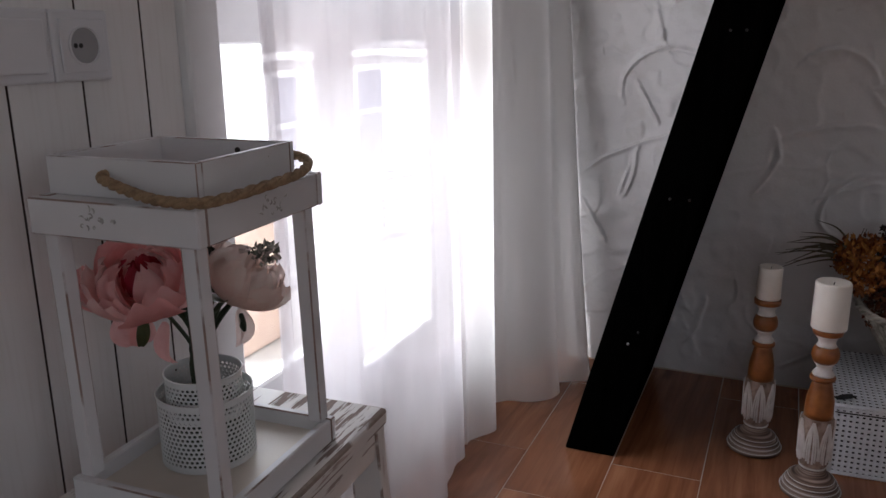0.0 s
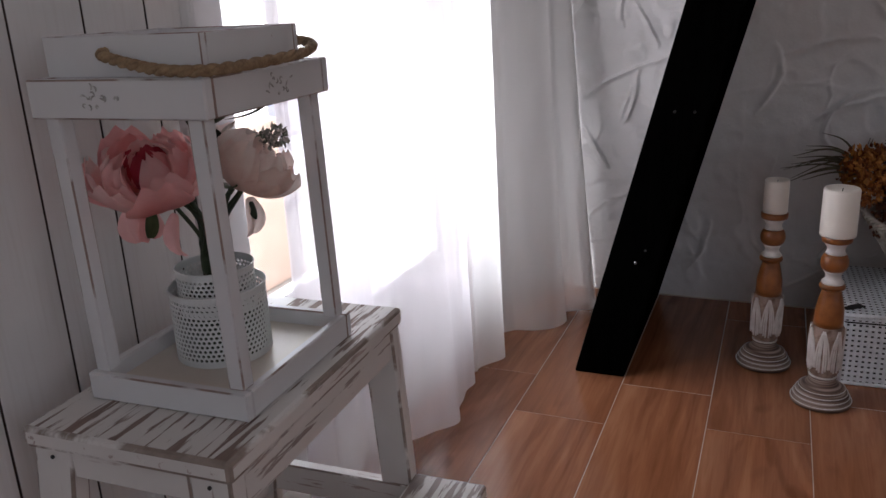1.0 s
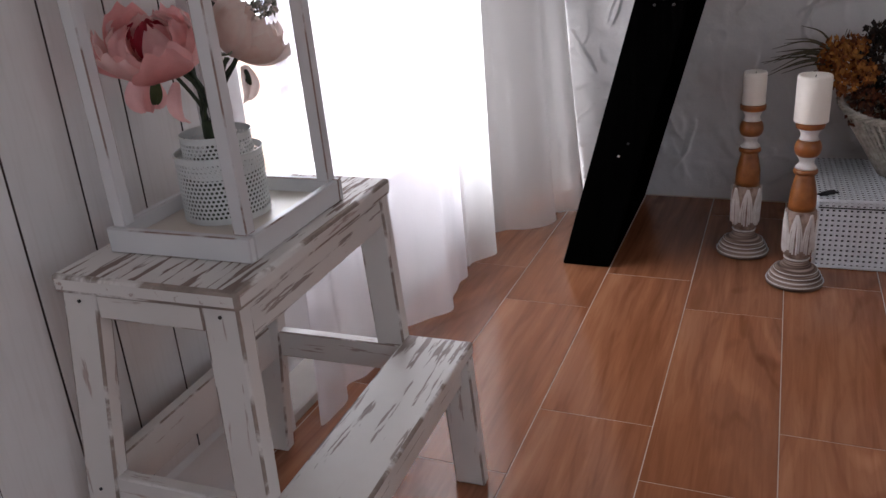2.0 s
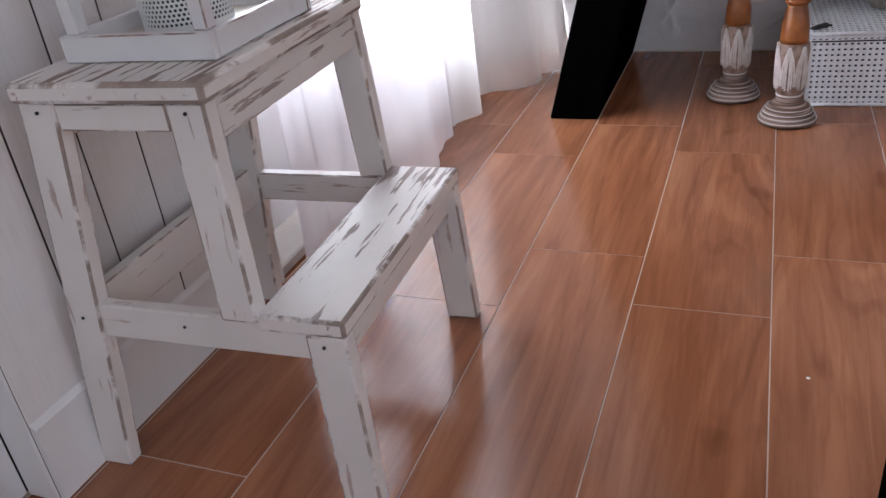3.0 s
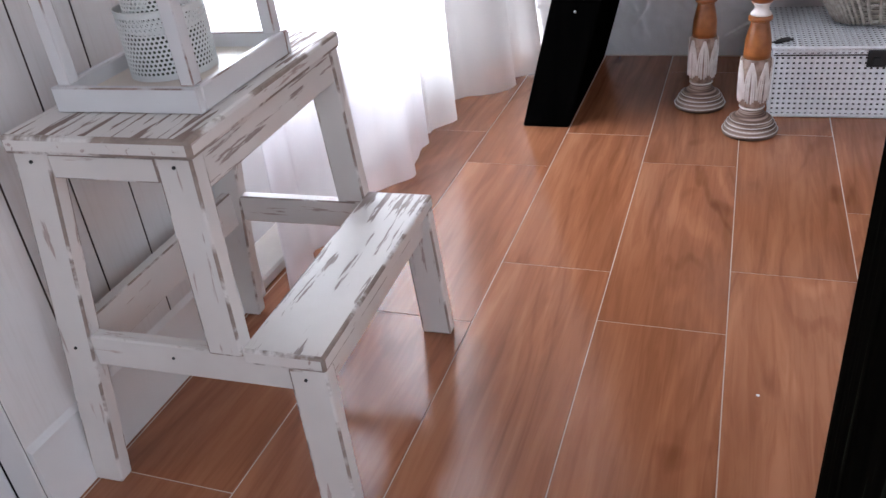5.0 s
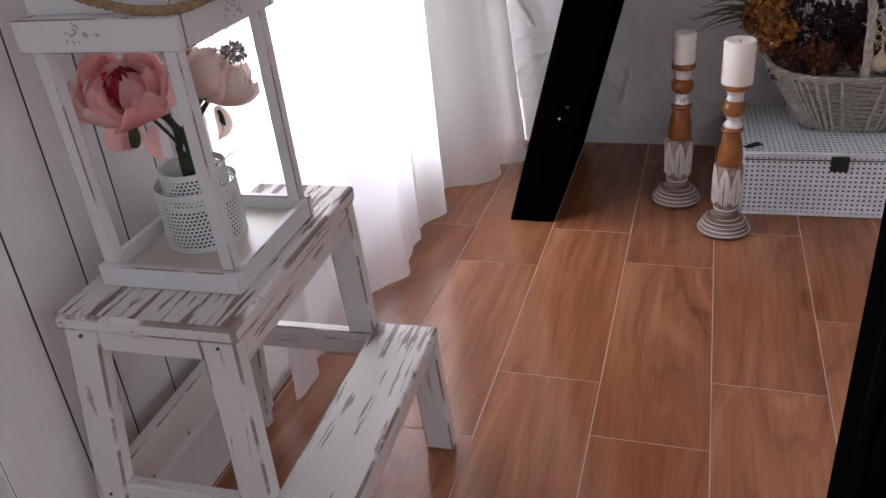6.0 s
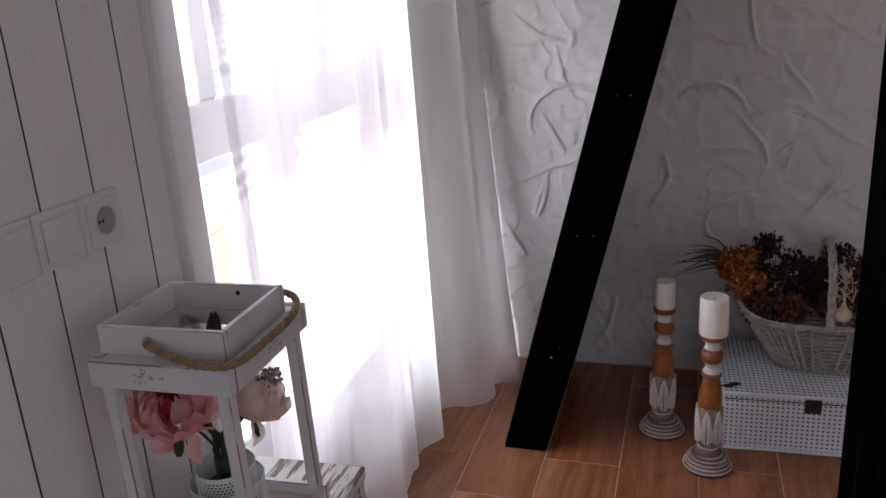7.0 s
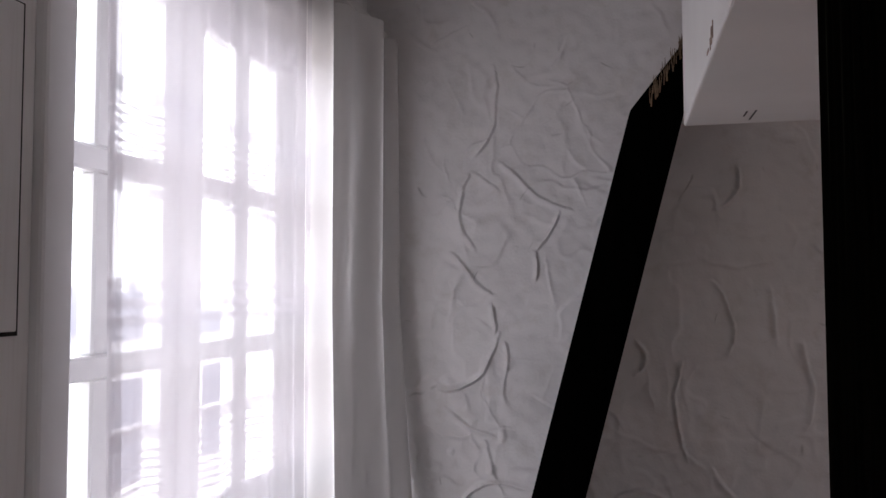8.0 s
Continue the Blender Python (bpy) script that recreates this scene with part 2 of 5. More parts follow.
def dried(name, *stops, rough=0.85):
    n = Nodes(name)
    c = n.ramp(n.island(), *stops)
    f = n.noise(60, detail=4)
    n.colour(n.mix(1.0, c, n.ramp(f, (0.25, (0.55, 0.5, 0.48)), (0.7, (1.0, 1.0, 1.0))), "MULTIPLY"))
    n.set("Roughness", rough)
    return n.m


def ringed_wash():
    """Whitewash left in turned grooves, brown wood on the crests."""
    n = Nodes("ringed whitewashed wood")
    f = n.noise(20, (0.4, 0.4, 14.0), detail=2, rough=0.5)
    n.colour(n.ramp(f, (0.38, (0.06, 0.032, 0.020)), (0.50, (0.16, 0.10, 0.072)), (0.66, (0.38, 0.30, 0.26))))
    n.set("Roughness", 0.65)
    n.bump(f, 0.4, 0.001)
    return n.m


TILE, BOARD, PLASTER = wood_tile(), board_paint(), plaster_paint()
SHEER, DRAPE = cloth("sheer white voile", SHEER_OPEN, 0.45, (0.95, 0.93, 0.96)), cloth("gathered white voile", 0.22, 0.85, (0.98, 0.965, 0.955))
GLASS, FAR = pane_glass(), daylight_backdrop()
BEAM, POST, ROPE = black_timber(), post_timber(), jute()
GROUT = plain("pale grout", (0.44, 0.33, 0.27), (0.60, 0.48, 0.40), 0.85, 9)
# Near-black: the shade inside board and lid gaps is put into the colour.
GAP = plain("near-black gap shade", (0.008, 0.007, 0.006), (0.016, 0.013, 0.011), 0.9, 40)
# Brown edge wood, coloured darker to carry the groove's shade.
GROOVED = plain("bare brown board edge, groove shade added", (0.05, 0.036, 0.028), (0.11, 0.085, 0.07), 0.85, 30)
WHITE = plain("white gloss paint", (0.74, 0.74, 0.74), (0.80, 0.80, 0.80), 0.32, 8, 0.08)
ROOM = plain("matt white room paint", (0.66, 0.65, 0.63), (0.72, 0.71, 0.69), 0.8, 4, 0.1)
STONE = plain("pale terrace stone", (0.46, 0.43, 0.40), (0.58, 0.55, 0.51), 0.85, 7, 0.3)
SOCKETGREY = plain("grey socket well shade", (0.30, 0.30, 0.31), (0.36, 0.36, 0.37), 0.5, 10, 0.05)
STEEL = plain("glinting grey screw steel", (0.22, 0.22, 0.22), (0.32, 0.32, 0.32), 0.4, 40, 0.1, 0.6)
PLASTIC = plain("white switch plastic", (0.66, 0.66, 0.68), (0.70, 0.70, 0.72), 0.35, 4, 0.03)
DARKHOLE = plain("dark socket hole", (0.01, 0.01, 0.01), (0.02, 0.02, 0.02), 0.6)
TIN = plain("white enamelled tin", (0.70, 0.73, 0.72), (0.77, 0.79, 0.78), 0.38, 30, 0.08)
ORANGEWOOD = plain("varnished orange-brown turned wood", (0.17, 0.052, 0.012), (0.33, 0.115, 0.030), 0.30, 30, 0.25)
TURNED_WHITE = plain("whitewashed turned wood", (0.55, 0.50, 0.47), (0.76, 0.73, 0.71), 0.6, 45, 0.3)
RINGED = ringed_wash()
SHAFT = plain("wiped whitewash in the carving", (0.15, 0.085, 0.055), (0.40, 0.30, 0.25), 0.75, 60, 0.4)
WAX = plain("ivory candle wax", (0.76, 0.70, 0.62), (0.82, 0.77, 0.70), 0.45, 14, 0.1)
WICK = plain("burnt wick", (0.02, 0.018, 0.015), (0.05, 0.04, 0.03), 0.9)
PAPERCORD = plain("white woven paper cord", (0.62, 0.64, 0.66), (0.76, 0.78, 0.80), 0.75, 90, 0.5)
BLACKMETAL = plain("black metal", (0.006, 0.006, 0.006), (0.014, 0.014, 0.014), 0.55, 40, 0.2)
WICKER = plain("whitewashed wicker", (0.24, 0.215, 0.18), (0.46, 0.43, 0.375), 0.8, 70, 0.5)
PINK, PALE = petal("pink silk petal", (0.95, 0.50, 0.49), (0.99, 0.84, 0.81)), petal("pale blush silk petal", (0.92, 0.78, 0.71), (0.98, 0.93, 0.88))
CORE = petal("deep pink inner petal", (0.45, 0.03, 0.06), (0.62, 0.09, 0.12))
STEM = plain("dark green flower stem", (0.012, 0.022, 0.010), (0.035, 0.055, 0.022), 0.55, 60, 0.3)
LEAF = plain("olive silk leaf", (0.035, 0.055, 0.018), (0.11, 0.12, 0.045), 0.55, 40, 0.3)
HYDRANGEA = dried("dried orange hydrangea", (0.0, (0.13, 0.03, 0.006)), (0.5, (0.36, 0.115, 0.018)), (1.0, (0.55, 0.24, 0.05)))
DARKDRY = dried("near-black dried foliage", (0.0, (0.008, 0.006, 0.005)), (0.7, (0.028, 0.014, 0.008)), (1.0, (0.09, 0.035, 0.016)))
REDDRY = dried("rust red dried foliage", (0.0, (0.05, 0.012, 0.006)), (0.6, (0.13, 0.035, 0.014)), (1.0, (0.22, 0.08, 0.03)))
BLADE = dried("dry olive grass", (0.0, (0.06, 0.055, 0.03)), (1.0, (0.20, 0.18, 0.12)))
CARVEDGREY = plain("rubbed grey carving", (0.20, 0.195, 0.18), (0.62, 0.62, 0.60), 0.6, 120, 0.3)
BUDS = dried("grey-green silk buds", (0.0, (0.20, 0.21, 0.16)), (0.6, (0.48, 0.47, 0.42)), (1.0, (0.72, 0.64, 0.60)))
BULB = plain("dry onion skin", (0.40, 0.30, 0.20), (0.58, 0.48, 0.36), 0.5, 30, 0.2)
GREYPOT = plain("grey glazed ceramic", (0.10, 0.10, 0.10), (0.20, 0.20, 0.20), 0.45, 18, 0.2)
DARKPOT = plain("dark grey glaze band", (0.03, 0.03, 0.03), (0.06, 0.06, 0.06), 0.5, 30, 0.2)
RAWWOOD = plain("splintered brown timber end", (0.10, 0.065, 0.04), (0.30, 0.20, 0.12), 0.9, 60, 0.8, distance=0.004)

# ---- building helpers ----


def thing(name, m, label="", category="", group="", kind=""):
    ob = new(name)
    ob.matrix_world = m
    ob.empty_display_size = 0.05
    return tagged(ob, label, category, group, kind)


def part(name, bm, material, parent=None, label="", smooth=False):
    """Links a bmesh as one mesh object under a thing or a part."""
    me = bpy.data.meshes.new(name)
    bm.to_mesh(me)
    bm.free()
    mats = material if isinstance(material, (list, tuple)) else [material]
    for m in mats:
        me.materials.append(m)
    if smooth:
        me.shade_smooth()
    ob = new(name, me)
    if parent is not None:
        ob.parent = parent
    return tagged(ob, label)


def block(x0, x1, y0, y1, z0, z1, bevel=0.0, segs=1, edge_slot=0, bm=None):
    """A box, its edges rounded; the rounded edges may take a second material."""
    bm = bm or bmesh.new()
    vs = [bm.verts.new((x, y, z)) for x in (x0, x1) for y in (y0, y1) for z in (z0, z1)]
    fs = [bm.faces.new([vs[i] for i in q]) for q in ((0, 1, 3, 2), (4, 6, 7, 5), (0, 4, 5, 1), (2, 3, 7, 6), (0, 2, 6, 4), (1, 5, 7, 3))]
    if bevel:
        es = list({e for f in fs for e in f.edges})
        r = bmesh.ops.bevel(bm, geom=es, offset=bevel, segments=segs, affect="EDGES", profile=0.5)
        for f in r["faces"]:
            f.material_index = edge_slot
    return bm


def strut(a, b, wide, thick, bevel=0.002, edge_slot=0):
    """A slanting square bar whose ends lie level; a and b: centres of the ends; wide in x, thick in y."""
    bm = bmesh.new()
    vs = []
    for c in (a, b):
        for dx, dy in ((-1, -1), (1, -1), (1, 1), (-1, 1)):
            vs.append(bm.verts.new((c[0] + dx * wide / 2, c[1] + dy * thick / 2, c[2])))
    fs = [bm.faces.new(vs[0:4][::-1]), bm.faces.new(vs[4:8])]
    for i in range(4):
        j = (i + 1) % 4
        fs.append(bm.faces.new((vs[i], vs[j], vs[4 + j], vs[4 + i])))
    r = bmesh.ops.bevel(bm, geom=list(bm.edges), offset=bevel, segments=2, affect="EDGES", profile=0.5)
    for f in r["faces"]:
        f.material_index = edge_slot
    return bm


def lathe(profile, segs=32, bm=None, centre=(0, 0), lobes=0, lobe=0.0, cap=True):
    """Turned form from (radius, height) steps; lobes carve flutes into it."""
    bm = bm or bmesh.new()
    rings = []
    for r, z in profile:
        ring = []
        for i in range(segs):
            a = 2 * math.pi * i / segs
            rr = r * (1 + (lobe * math.cos(lobes * a) if lobes else 0))
            ring.append(bm.verts.new((centre[0] + rr * math.cos(a), centre[1] + rr * math.sin(a), z)))
        rings.append(ring)
    for p, q in zip(rings, rings[1:]):
        for i in range(segs):
            j = (i + 1) % segs
            bm.faces.new((p[i], p[j], q[j], q[i]))
    if cap:
        bm.faces.new(rings[0][::-1])
        bm.faces.new(rings[-1])
    return bm


def tube(points, radius, sides=8, bm=None, closed=False):
    """A round rod along points; radius a number or one for each point."""
    bm = bm or bmesh.new()
    pts = [Vector(p) for p in points]
    n = len(pts)
    radii = [radius] * n if isinstance(radius, (int, float)) else list(radius)
    rings, normal = [], None
    for i, p in enumerate(pts):
        a = pts[(i - 1) % n] if (closed or i) else p
        b = pts[(i + 1) % n] if (closed or i < n - 1) else p
        t = (b - a).normalized()
        if normal is None:
            normal = t.orthogonal().normalized()
        normal = (normal - t * normal.dot(t)).normalized()
        side = t.cross(normal)
        rings.append([bm.verts.new(p + radii[i] * (math.cos(2 * math.pi * k / sides) * normal + math.sin(2 * math.pi * k / sides) * side)) for k in range(sides)])
    pairs = list(zip(rings, rings[1:])) + ([(rings[-1], rings[0])] if closed else [])
    for p, q in pairs:
        for k in range(sides):
            j = (k + 1) % sides
            bm.faces.new((p[k], p[j], q[j], q[k]))
    if not closed:
        bm.faces.new(rings[0][::-1])
        bm.faces.new(rings[-1])
    return bm


def smooth_line(points, steps=8):
    """Points along a Catmull-Rom line through the given ones."""
    p = [Vector(q) for q in points]
    p = [2 * p[0] - p[1], *p, 2 * p[-1] - p[-2]]
    out = []
    for a, b, c, d in zip(p, p[1:], p[2:], p[3:]):
        for k in range(steps):
            t = k / steps
            out.append(0.5 * (2 * b + (c - a) * t + (2 * a - 5 * b + 4 * c - d) * t * t + (3 * b - a - 3 * c + d) * t ** 3))
    out.append(p[-2])
    return out


def sheet(nu, nv, place, bm=None):
    """A grid of (nu + 1) x (nv + 1) points; place(u, v) with u, v from 0 to 1."""
    bm = bm or bmesh.new()
    g = [[bm.verts.new(place(i / nu, j / nv)) for j in range(nv + 1)] for i in range(nu + 1)]
    for i in range(nu):
        for j in range(nv):
            bm.faces.new((g[i][j], g[i + 1][j], g[i + 1][j + 1], g[i][j + 1]))
    return bm


def setting(name, bm, material, label, category, smooth=False):
    return tagged(part(name, bm, material, smooth=smooth), label, category, kind="structure")


def value_noise(x, y, seed):
    """Smooth noise between -1 and 1 over arrays of places."""
    xi, yi = np.floor(x).astype(int), np.floor(y).astype(int)
    fx, fy = x - xi, y - yi
    fx, fy = fx * fx * (3 - 2 * fx), fy * fy * (3 - 2 * fy)

    def h(a, b):
        v = np.sin(a * 127.1 + b * 311.7 + seed * 74.7) * 43758.5453
        return (v - np.floor(v)) * 2 - 1
    return (h(xi, yi) * (1 - fx) + h(xi + 1, yi) * fx) * (1 - fy) + (h(xi, yi + 1) * (1 - fx) + h(xi + 1, yi + 1) * fx) * fy

def tuft(bm, centre, spread, count, size, rnd, up=0.5):
    """Small crumpled petals scattered through an uneven clump."""
    for _ in range(count):
        v = Vector((rnd.gauss(0, 1), rnd.gauss(0, 1), rnd.gauss(0, 1)))
        v = v.normalized() * rnd.random() ** 0.4
        p = Vector(centre) + Vector((v.x * spread[0], v.y * spread[1], v.z * spread[2]))
        s = size * rnd.uniform(0.6, 1.4)
        m = Matrix.Translation(p) @ Euler((rnd.uniform(0, 6.3), rnd.uniform(0, 6.3), rnd.uniform(0, 6.3))).to_matrix().to_4x4()
        a = [bm.verts.new(m @ Vector(q)) for q in ((-s, 0, 0), (0, -s * 0.7, s * 0.25), (s, 0, 0), (0, s * 0.7, s * 0.35))]
        c = bm.verts.new(m @ Vector((0, 0, -s * 0.25)))
        for i in range(4):
            bm.faces.new((a[i], a[(i + 1) % 4], c))


# ---- the room ----
TH = 0.25
setting("floor", block(W - TH, EAST + TH, BACK - TH, P + TH, -0.12, -0.0007), GROUT, "wood-look tiled floor with pale grout joints", "floor")
wall_west = thing("wall_west", pose(0, 0, 0), "white painted vertical board wall round the glazed door", "wall", kind="structure")
ENDW = 0.507                   # where the boards end at a set-back panel
bm = block(W - TH, W - 0.062, BACK, ENDW, 0, CEIL)
block(W - TH, W - 0.012, ENDW, OP0 - 0.03, 0, CEIL, bm=bm)
block(W - TH, W - 0.012, OP1 + 0.005, P, 0, CEIL, bm=bm)
block(W - TH, W - 0.012, OP0 - 0.03, OP1 + 0.005, OPZ, CEIL, bm=bm)
part("core", bm, GAP, wall_west)
part("set_back_panel", block(W - 0.0615, W - 0.050, BACK + 0.005, ENDW - 0.0045, 0.003, CEIL - 0.003, 0.002), WHITE, wall_west, "plain white panel set back from the boards")
part("return_board", block(W - 0.0495, W - 0.0005, ENDW - 0.004, ENDW - 0.0005, 0.0, CEIL - 0.003, 0.001), WHITE, wall_west, "white return at the end of the boards")
part("panel_trim", block(W - 0.0498, W - 0.036, 0.380, 0.462, 0.001, CEIL - 0.003, 0.004, 2), WHITE, wall_west, "white upright trim, chipped at its foot")
setting("ceiling", block(W - TH, EAST + TH, BACK - TH, P + TH, CEIL, CEIL + 0.15), ROOM, "plain white ceiling", "ceiling")
# unseen wall; its window opening is assumed, to hold the east fill lamp
bm = block(EAST, EAST + TH, BACK - TH, -0.9, 0, CEIL)
block(EAST, EAST + TH, 0.5, P, 0, CEIL, bm=bm)
block(EAST, EAST + TH, -0.9, 0.5, 0, 0.75, bm=bm)
block(EAST, EAST + TH, -0.9, 0.5, 2.15, CEIL, bm=bm)
setting("wall_east", bm, ROOM, "plain white painted wall with an assumed window opening", "wall")
# unseen wall; this opening too is assumed, for the back fill lamp
bm = block(W - TH, 1.2, BACK - TH, BACK, 0, CEIL)
block(2.6, EAST, BACK - TH, BACK, 0, CEIL, bm=bm)
block(1.2, 2.6, BACK - TH, BACK, 0, 0.75, bm=bm)
block(1.2, 2.6, BACK - TH, BACK, 2.15, CEIL, bm=bm)
setting("wall_south", bm, ROOM, "plain white wall with an assumed window opening", "wall")


def plaster_wall():
    """Plaster thrown and trowelled in overlapping strokes, with raised wandering ridges."""
    x0, x1, nx, nz = W - 0.02, 1.95, 450, 716
    xs, zs = np.linspace(x0, x1, nx), np.linspace(0, CEIL, nz)
    X, Z = np.meshgrid(xs, zs, indexing="ij")
    wx = X + 0.085 * value_noise(X * 6, Z * 6, 1) + 0.018 * value_noise(X * 17, Z * 17, 2)
    wz = Z + 0.085 * value_noise(X * 6, Z * 6, 3) + 0.018 * value_noise(X * 17, Z * 17, 4)
    rnd = np.random.RandomState(12)
    seeds = [(x0 - 0.2 + (i + rnd.rand() * 0.95) * 0.175, -0.2 + (j + rnd.rand() * 0.95) * 0.21) for i in range(12) for j in range(14)]
    first, second = np.full_like(X, 9.0), np.full_like(X, 9.0)
    for a, b in seeds:
        d = np.hypot(wx - a, (wz - b) * 0.9)
        second = np.minimum(second, np.maximum(first, d))
        first = np.minimum(first, d)
    edge = second - first
    gate = np.clip(-0.55 + 1.6 * value_noise(X * 5 + 9, Z * 5, 5), 0, 1)
    width = 0.006 + 0.0022 * value_noise(X * 9, Z * 9, 6)
    ridge = np.exp(-(edge / width) ** 2) * gate
    lip = np.clip(1 - edge / 0.05, 0, 1) * np.clip(value_noise(X * 4, Z * 4 + 5, 7), 0, 1)
    strokes = np.zeros_like(X)
    rs = np.random.RandomState(77)

    def stroke(px, pz, a, length, bend, tall, thick, wander=0.16):
        """One raised trowel ridge: it starts at (px, pz), heads along a and turns by bend for each metre."""
        step = 0.018
        n = max(2, round(length / step))
        for k in range(n):
            qx, qz = px + step * math.cos(a), pz + step * math.sin(a)
            i0, i1 = np.searchsorted(xs, [min(px, qx) - 0.04, max(px, qx) + 0.04])
            j0, j1 = np.searchsorted(zs, [min(pz, qz) - 0.04, max(pz, qz) + 0.04])
            gx, gz = X[i0:i1, j0:j1], Z[i0:i1, j0:j1]
            f = np.clip(((gx - px) * (qx - px) + (gz - pz) * (qz - pz)) / step ** 2, 0, 1)
            dx, dz = gx - px - f * (qx - px), gz - pz - f * (qz - pz)
            side = (dx * -(qz - pz) + dz * (qx - px)) / step
            fade = math.sin(math.pi * (k + 0.8) / (n + 0.6)) ** 0.5 * rs.uniform(0.75, 1.1)
            bump = np.exp(-((dx * dx + dz * dz) / (thick * np.where(side > 0, 0.55, 2.2)) ** 2)) * tall * fade
            strokes[i0:i1, j0:j1] = np.maximum(strokes[i0:i1, j0:j1], bump)
            px, pz, a = qx, qz, a + step * bend + rs.randn() * wander

    # the bold ridges between the curtain and the strut, then those past the strut: start x, z, heading, length, bend
    for x, z, a, ln, k in ((0.78, 1.43, -78, 0.08, 0), (0.80, 1.35, -108, 0.28, -142), (0.64, 1.13, -43, 0.17, 0), (0.87, 0.90, 167, 0.29, 515), (0.58, 0.58, 43, 0.27, -113), (0.73, 0.65, -105, 0.14, 0),
                           (0.58, 0.49, -60, 0.13, 0), (0.79, 2.15, -78, 0.28, -76), (0.71, 1.82, -124, 0.24, 172), (0.66, 1.59, -42, 0.16, 0), (0.81, 1.86, -45, 0.25, 56), (0.98, 1.71, -106, 0.12, 0),
                           (0.91, 1.59, -83, 0.07, 0), (0.82, 1.32, -76, 0.08, 0), (0.76, 1.03, -80, 0.13, 0), (0.72, 0.83, -62, 0.13, 0), (0.59, 0.47, -69, 0.10, 0), (0.68, 0.52, 71, 0.09, 0)):
        stroke(x, z, radians(a), ln, radians(k), rs.uniform(0.75, 1.0), rs.uniform(0.0034, 0.0050), 0.13)
    for x, z, a, ln, k in ((1.32, 1.27, -106, 0.27, 199), (1.40, 0.98, -67, 0.15, -65), (1.12, 0.88, 43, 0.23, -593), (1.29, 0.82, -54, 0.22, -243), (1.33, 0.60, -180, 0.25, 355), (1.30, 0.82, 8, 0.14, 0),
                           (1.45, 0.84, -32, 0.21, -189), (1.58, 0.68, -109, 0.22, -79), (1.08, 0.71, -64, 0.18, -314), (1.44, 0.72, -111, 0.05, 0), (1.41, 1.50, -50, 0.22, -120), (1.56, 1.48, -83, 0.15, 200),
                           (1.20, 1.33, -46, 0.10, -943), (1.64, 1.33, -83, 0.24, -194), (1.48, 1.82, -81, 0.14, -391), (1.10, 0.69, 22, 0.24, -54), (1.19, 0.53, 34, 0.16, -118), (0.94, 0.23, -95, 0.15, -300), (1.15, 0.06, 29, 0.09, 0)):
        stroke(x, z, radians(a), ln, radians(k), rs.uniform(0.75, 1.0), rs.uniform(0.0036, 0.0054), 0.13)
    # fainter ones everywhere
    for _ in range(70):
        stroke(x0 + rs.rand() * (x1 - x0), rs.rand() * CEIL, rs.rand() * 6.28, 0.04 + 0.14 * rs.rand(), rs.randn() * 3.5, 0.12 + 0.26 * rs.rand(), 0.003 + 0.003 * rs.rand())
    relief = 0.0045 * ridge + 0.0125 * strokes + 0.003 * lip + 0.006 * value_noise(X * 3.1, Z * 3.1, 8) + 0.0042 * value_noise(X * 10, Z * 10, 9) + 0.0017 * value_noise(X * 34, Z * 34, 10)
    pits = np.clip(value_noise(X * 26, Z * 20, 11) - 0.55, 0, 1) * np.clip(value_noise(X * 2.6, Z * 2.6, 12), 0, 1)
    relief += 0.016 * pits
    for q, cut in ((31, 0.22), (47, -0.30)):
        f = value_noise(X * 3.4, Z * 3.0, q) + 0.5 * value_noise(X * 8.1, Z * 8.1, q + 1) + 0.22 * value_noise(X * 19, Z * 19, q + 2)
        relief += 0.0030 / (1 + np.exp(-(f - cut) / 0.03)) + 0.0012 * np.exp(-((f - cut - 0.05) / 0.06) ** 2)
    relief *= np.clip((Z - 0.0) / 0.05, 0.15, 1)
    verts = np.stack([X, P + 0.008 - relief, Z], -1).reshape(-1, 3)
    i, j = np.meshgrid(np.arange(nx - 1), np.arange(nz - 1), indexing="ij")
    a = (i * nz + j).ravel()
    faces = np.stack([a, a + nz, a + nz + 1, a + 1], -1)
    me = bpy.data.meshes.new("plaster_skin")
    me.from_pydata(verts.tolist(), [], faces.tolist())
    me.materials.append(PLASTER)
    me.shade_smooth()
    skin = new("plaster_skin", me)
    wall = thing("wall_north", pose(0, 0, 0), "grey-white rough trowelled plaster wall with raised ridges", "wall", kind="structure")
    skin.parent = wall
    part("core", block(W - TH, EAST + TH, P + 0.035, P + TH, 0, CEIL), PLASTER, wall)
    part("far_face", block(1.93, EAST, P - 0.004, P + 0.02, 0, CEIL), PLASTER, wall)


plaster_wall()
skirting = block(W + 0.0003, W + 0.008, ENDW, 0.967, 0.0005, 0.118)
for v in skirting.verts:
    if v.co.x > W + 0.005 and v.co.z > 0.1:
        v.co.z -= 0.007
setting("baseboard", skirting, WHITE, "plain white painted skirting board below the boards", "baseboard")

# the glazed door and its casing
PLANE = 0.31


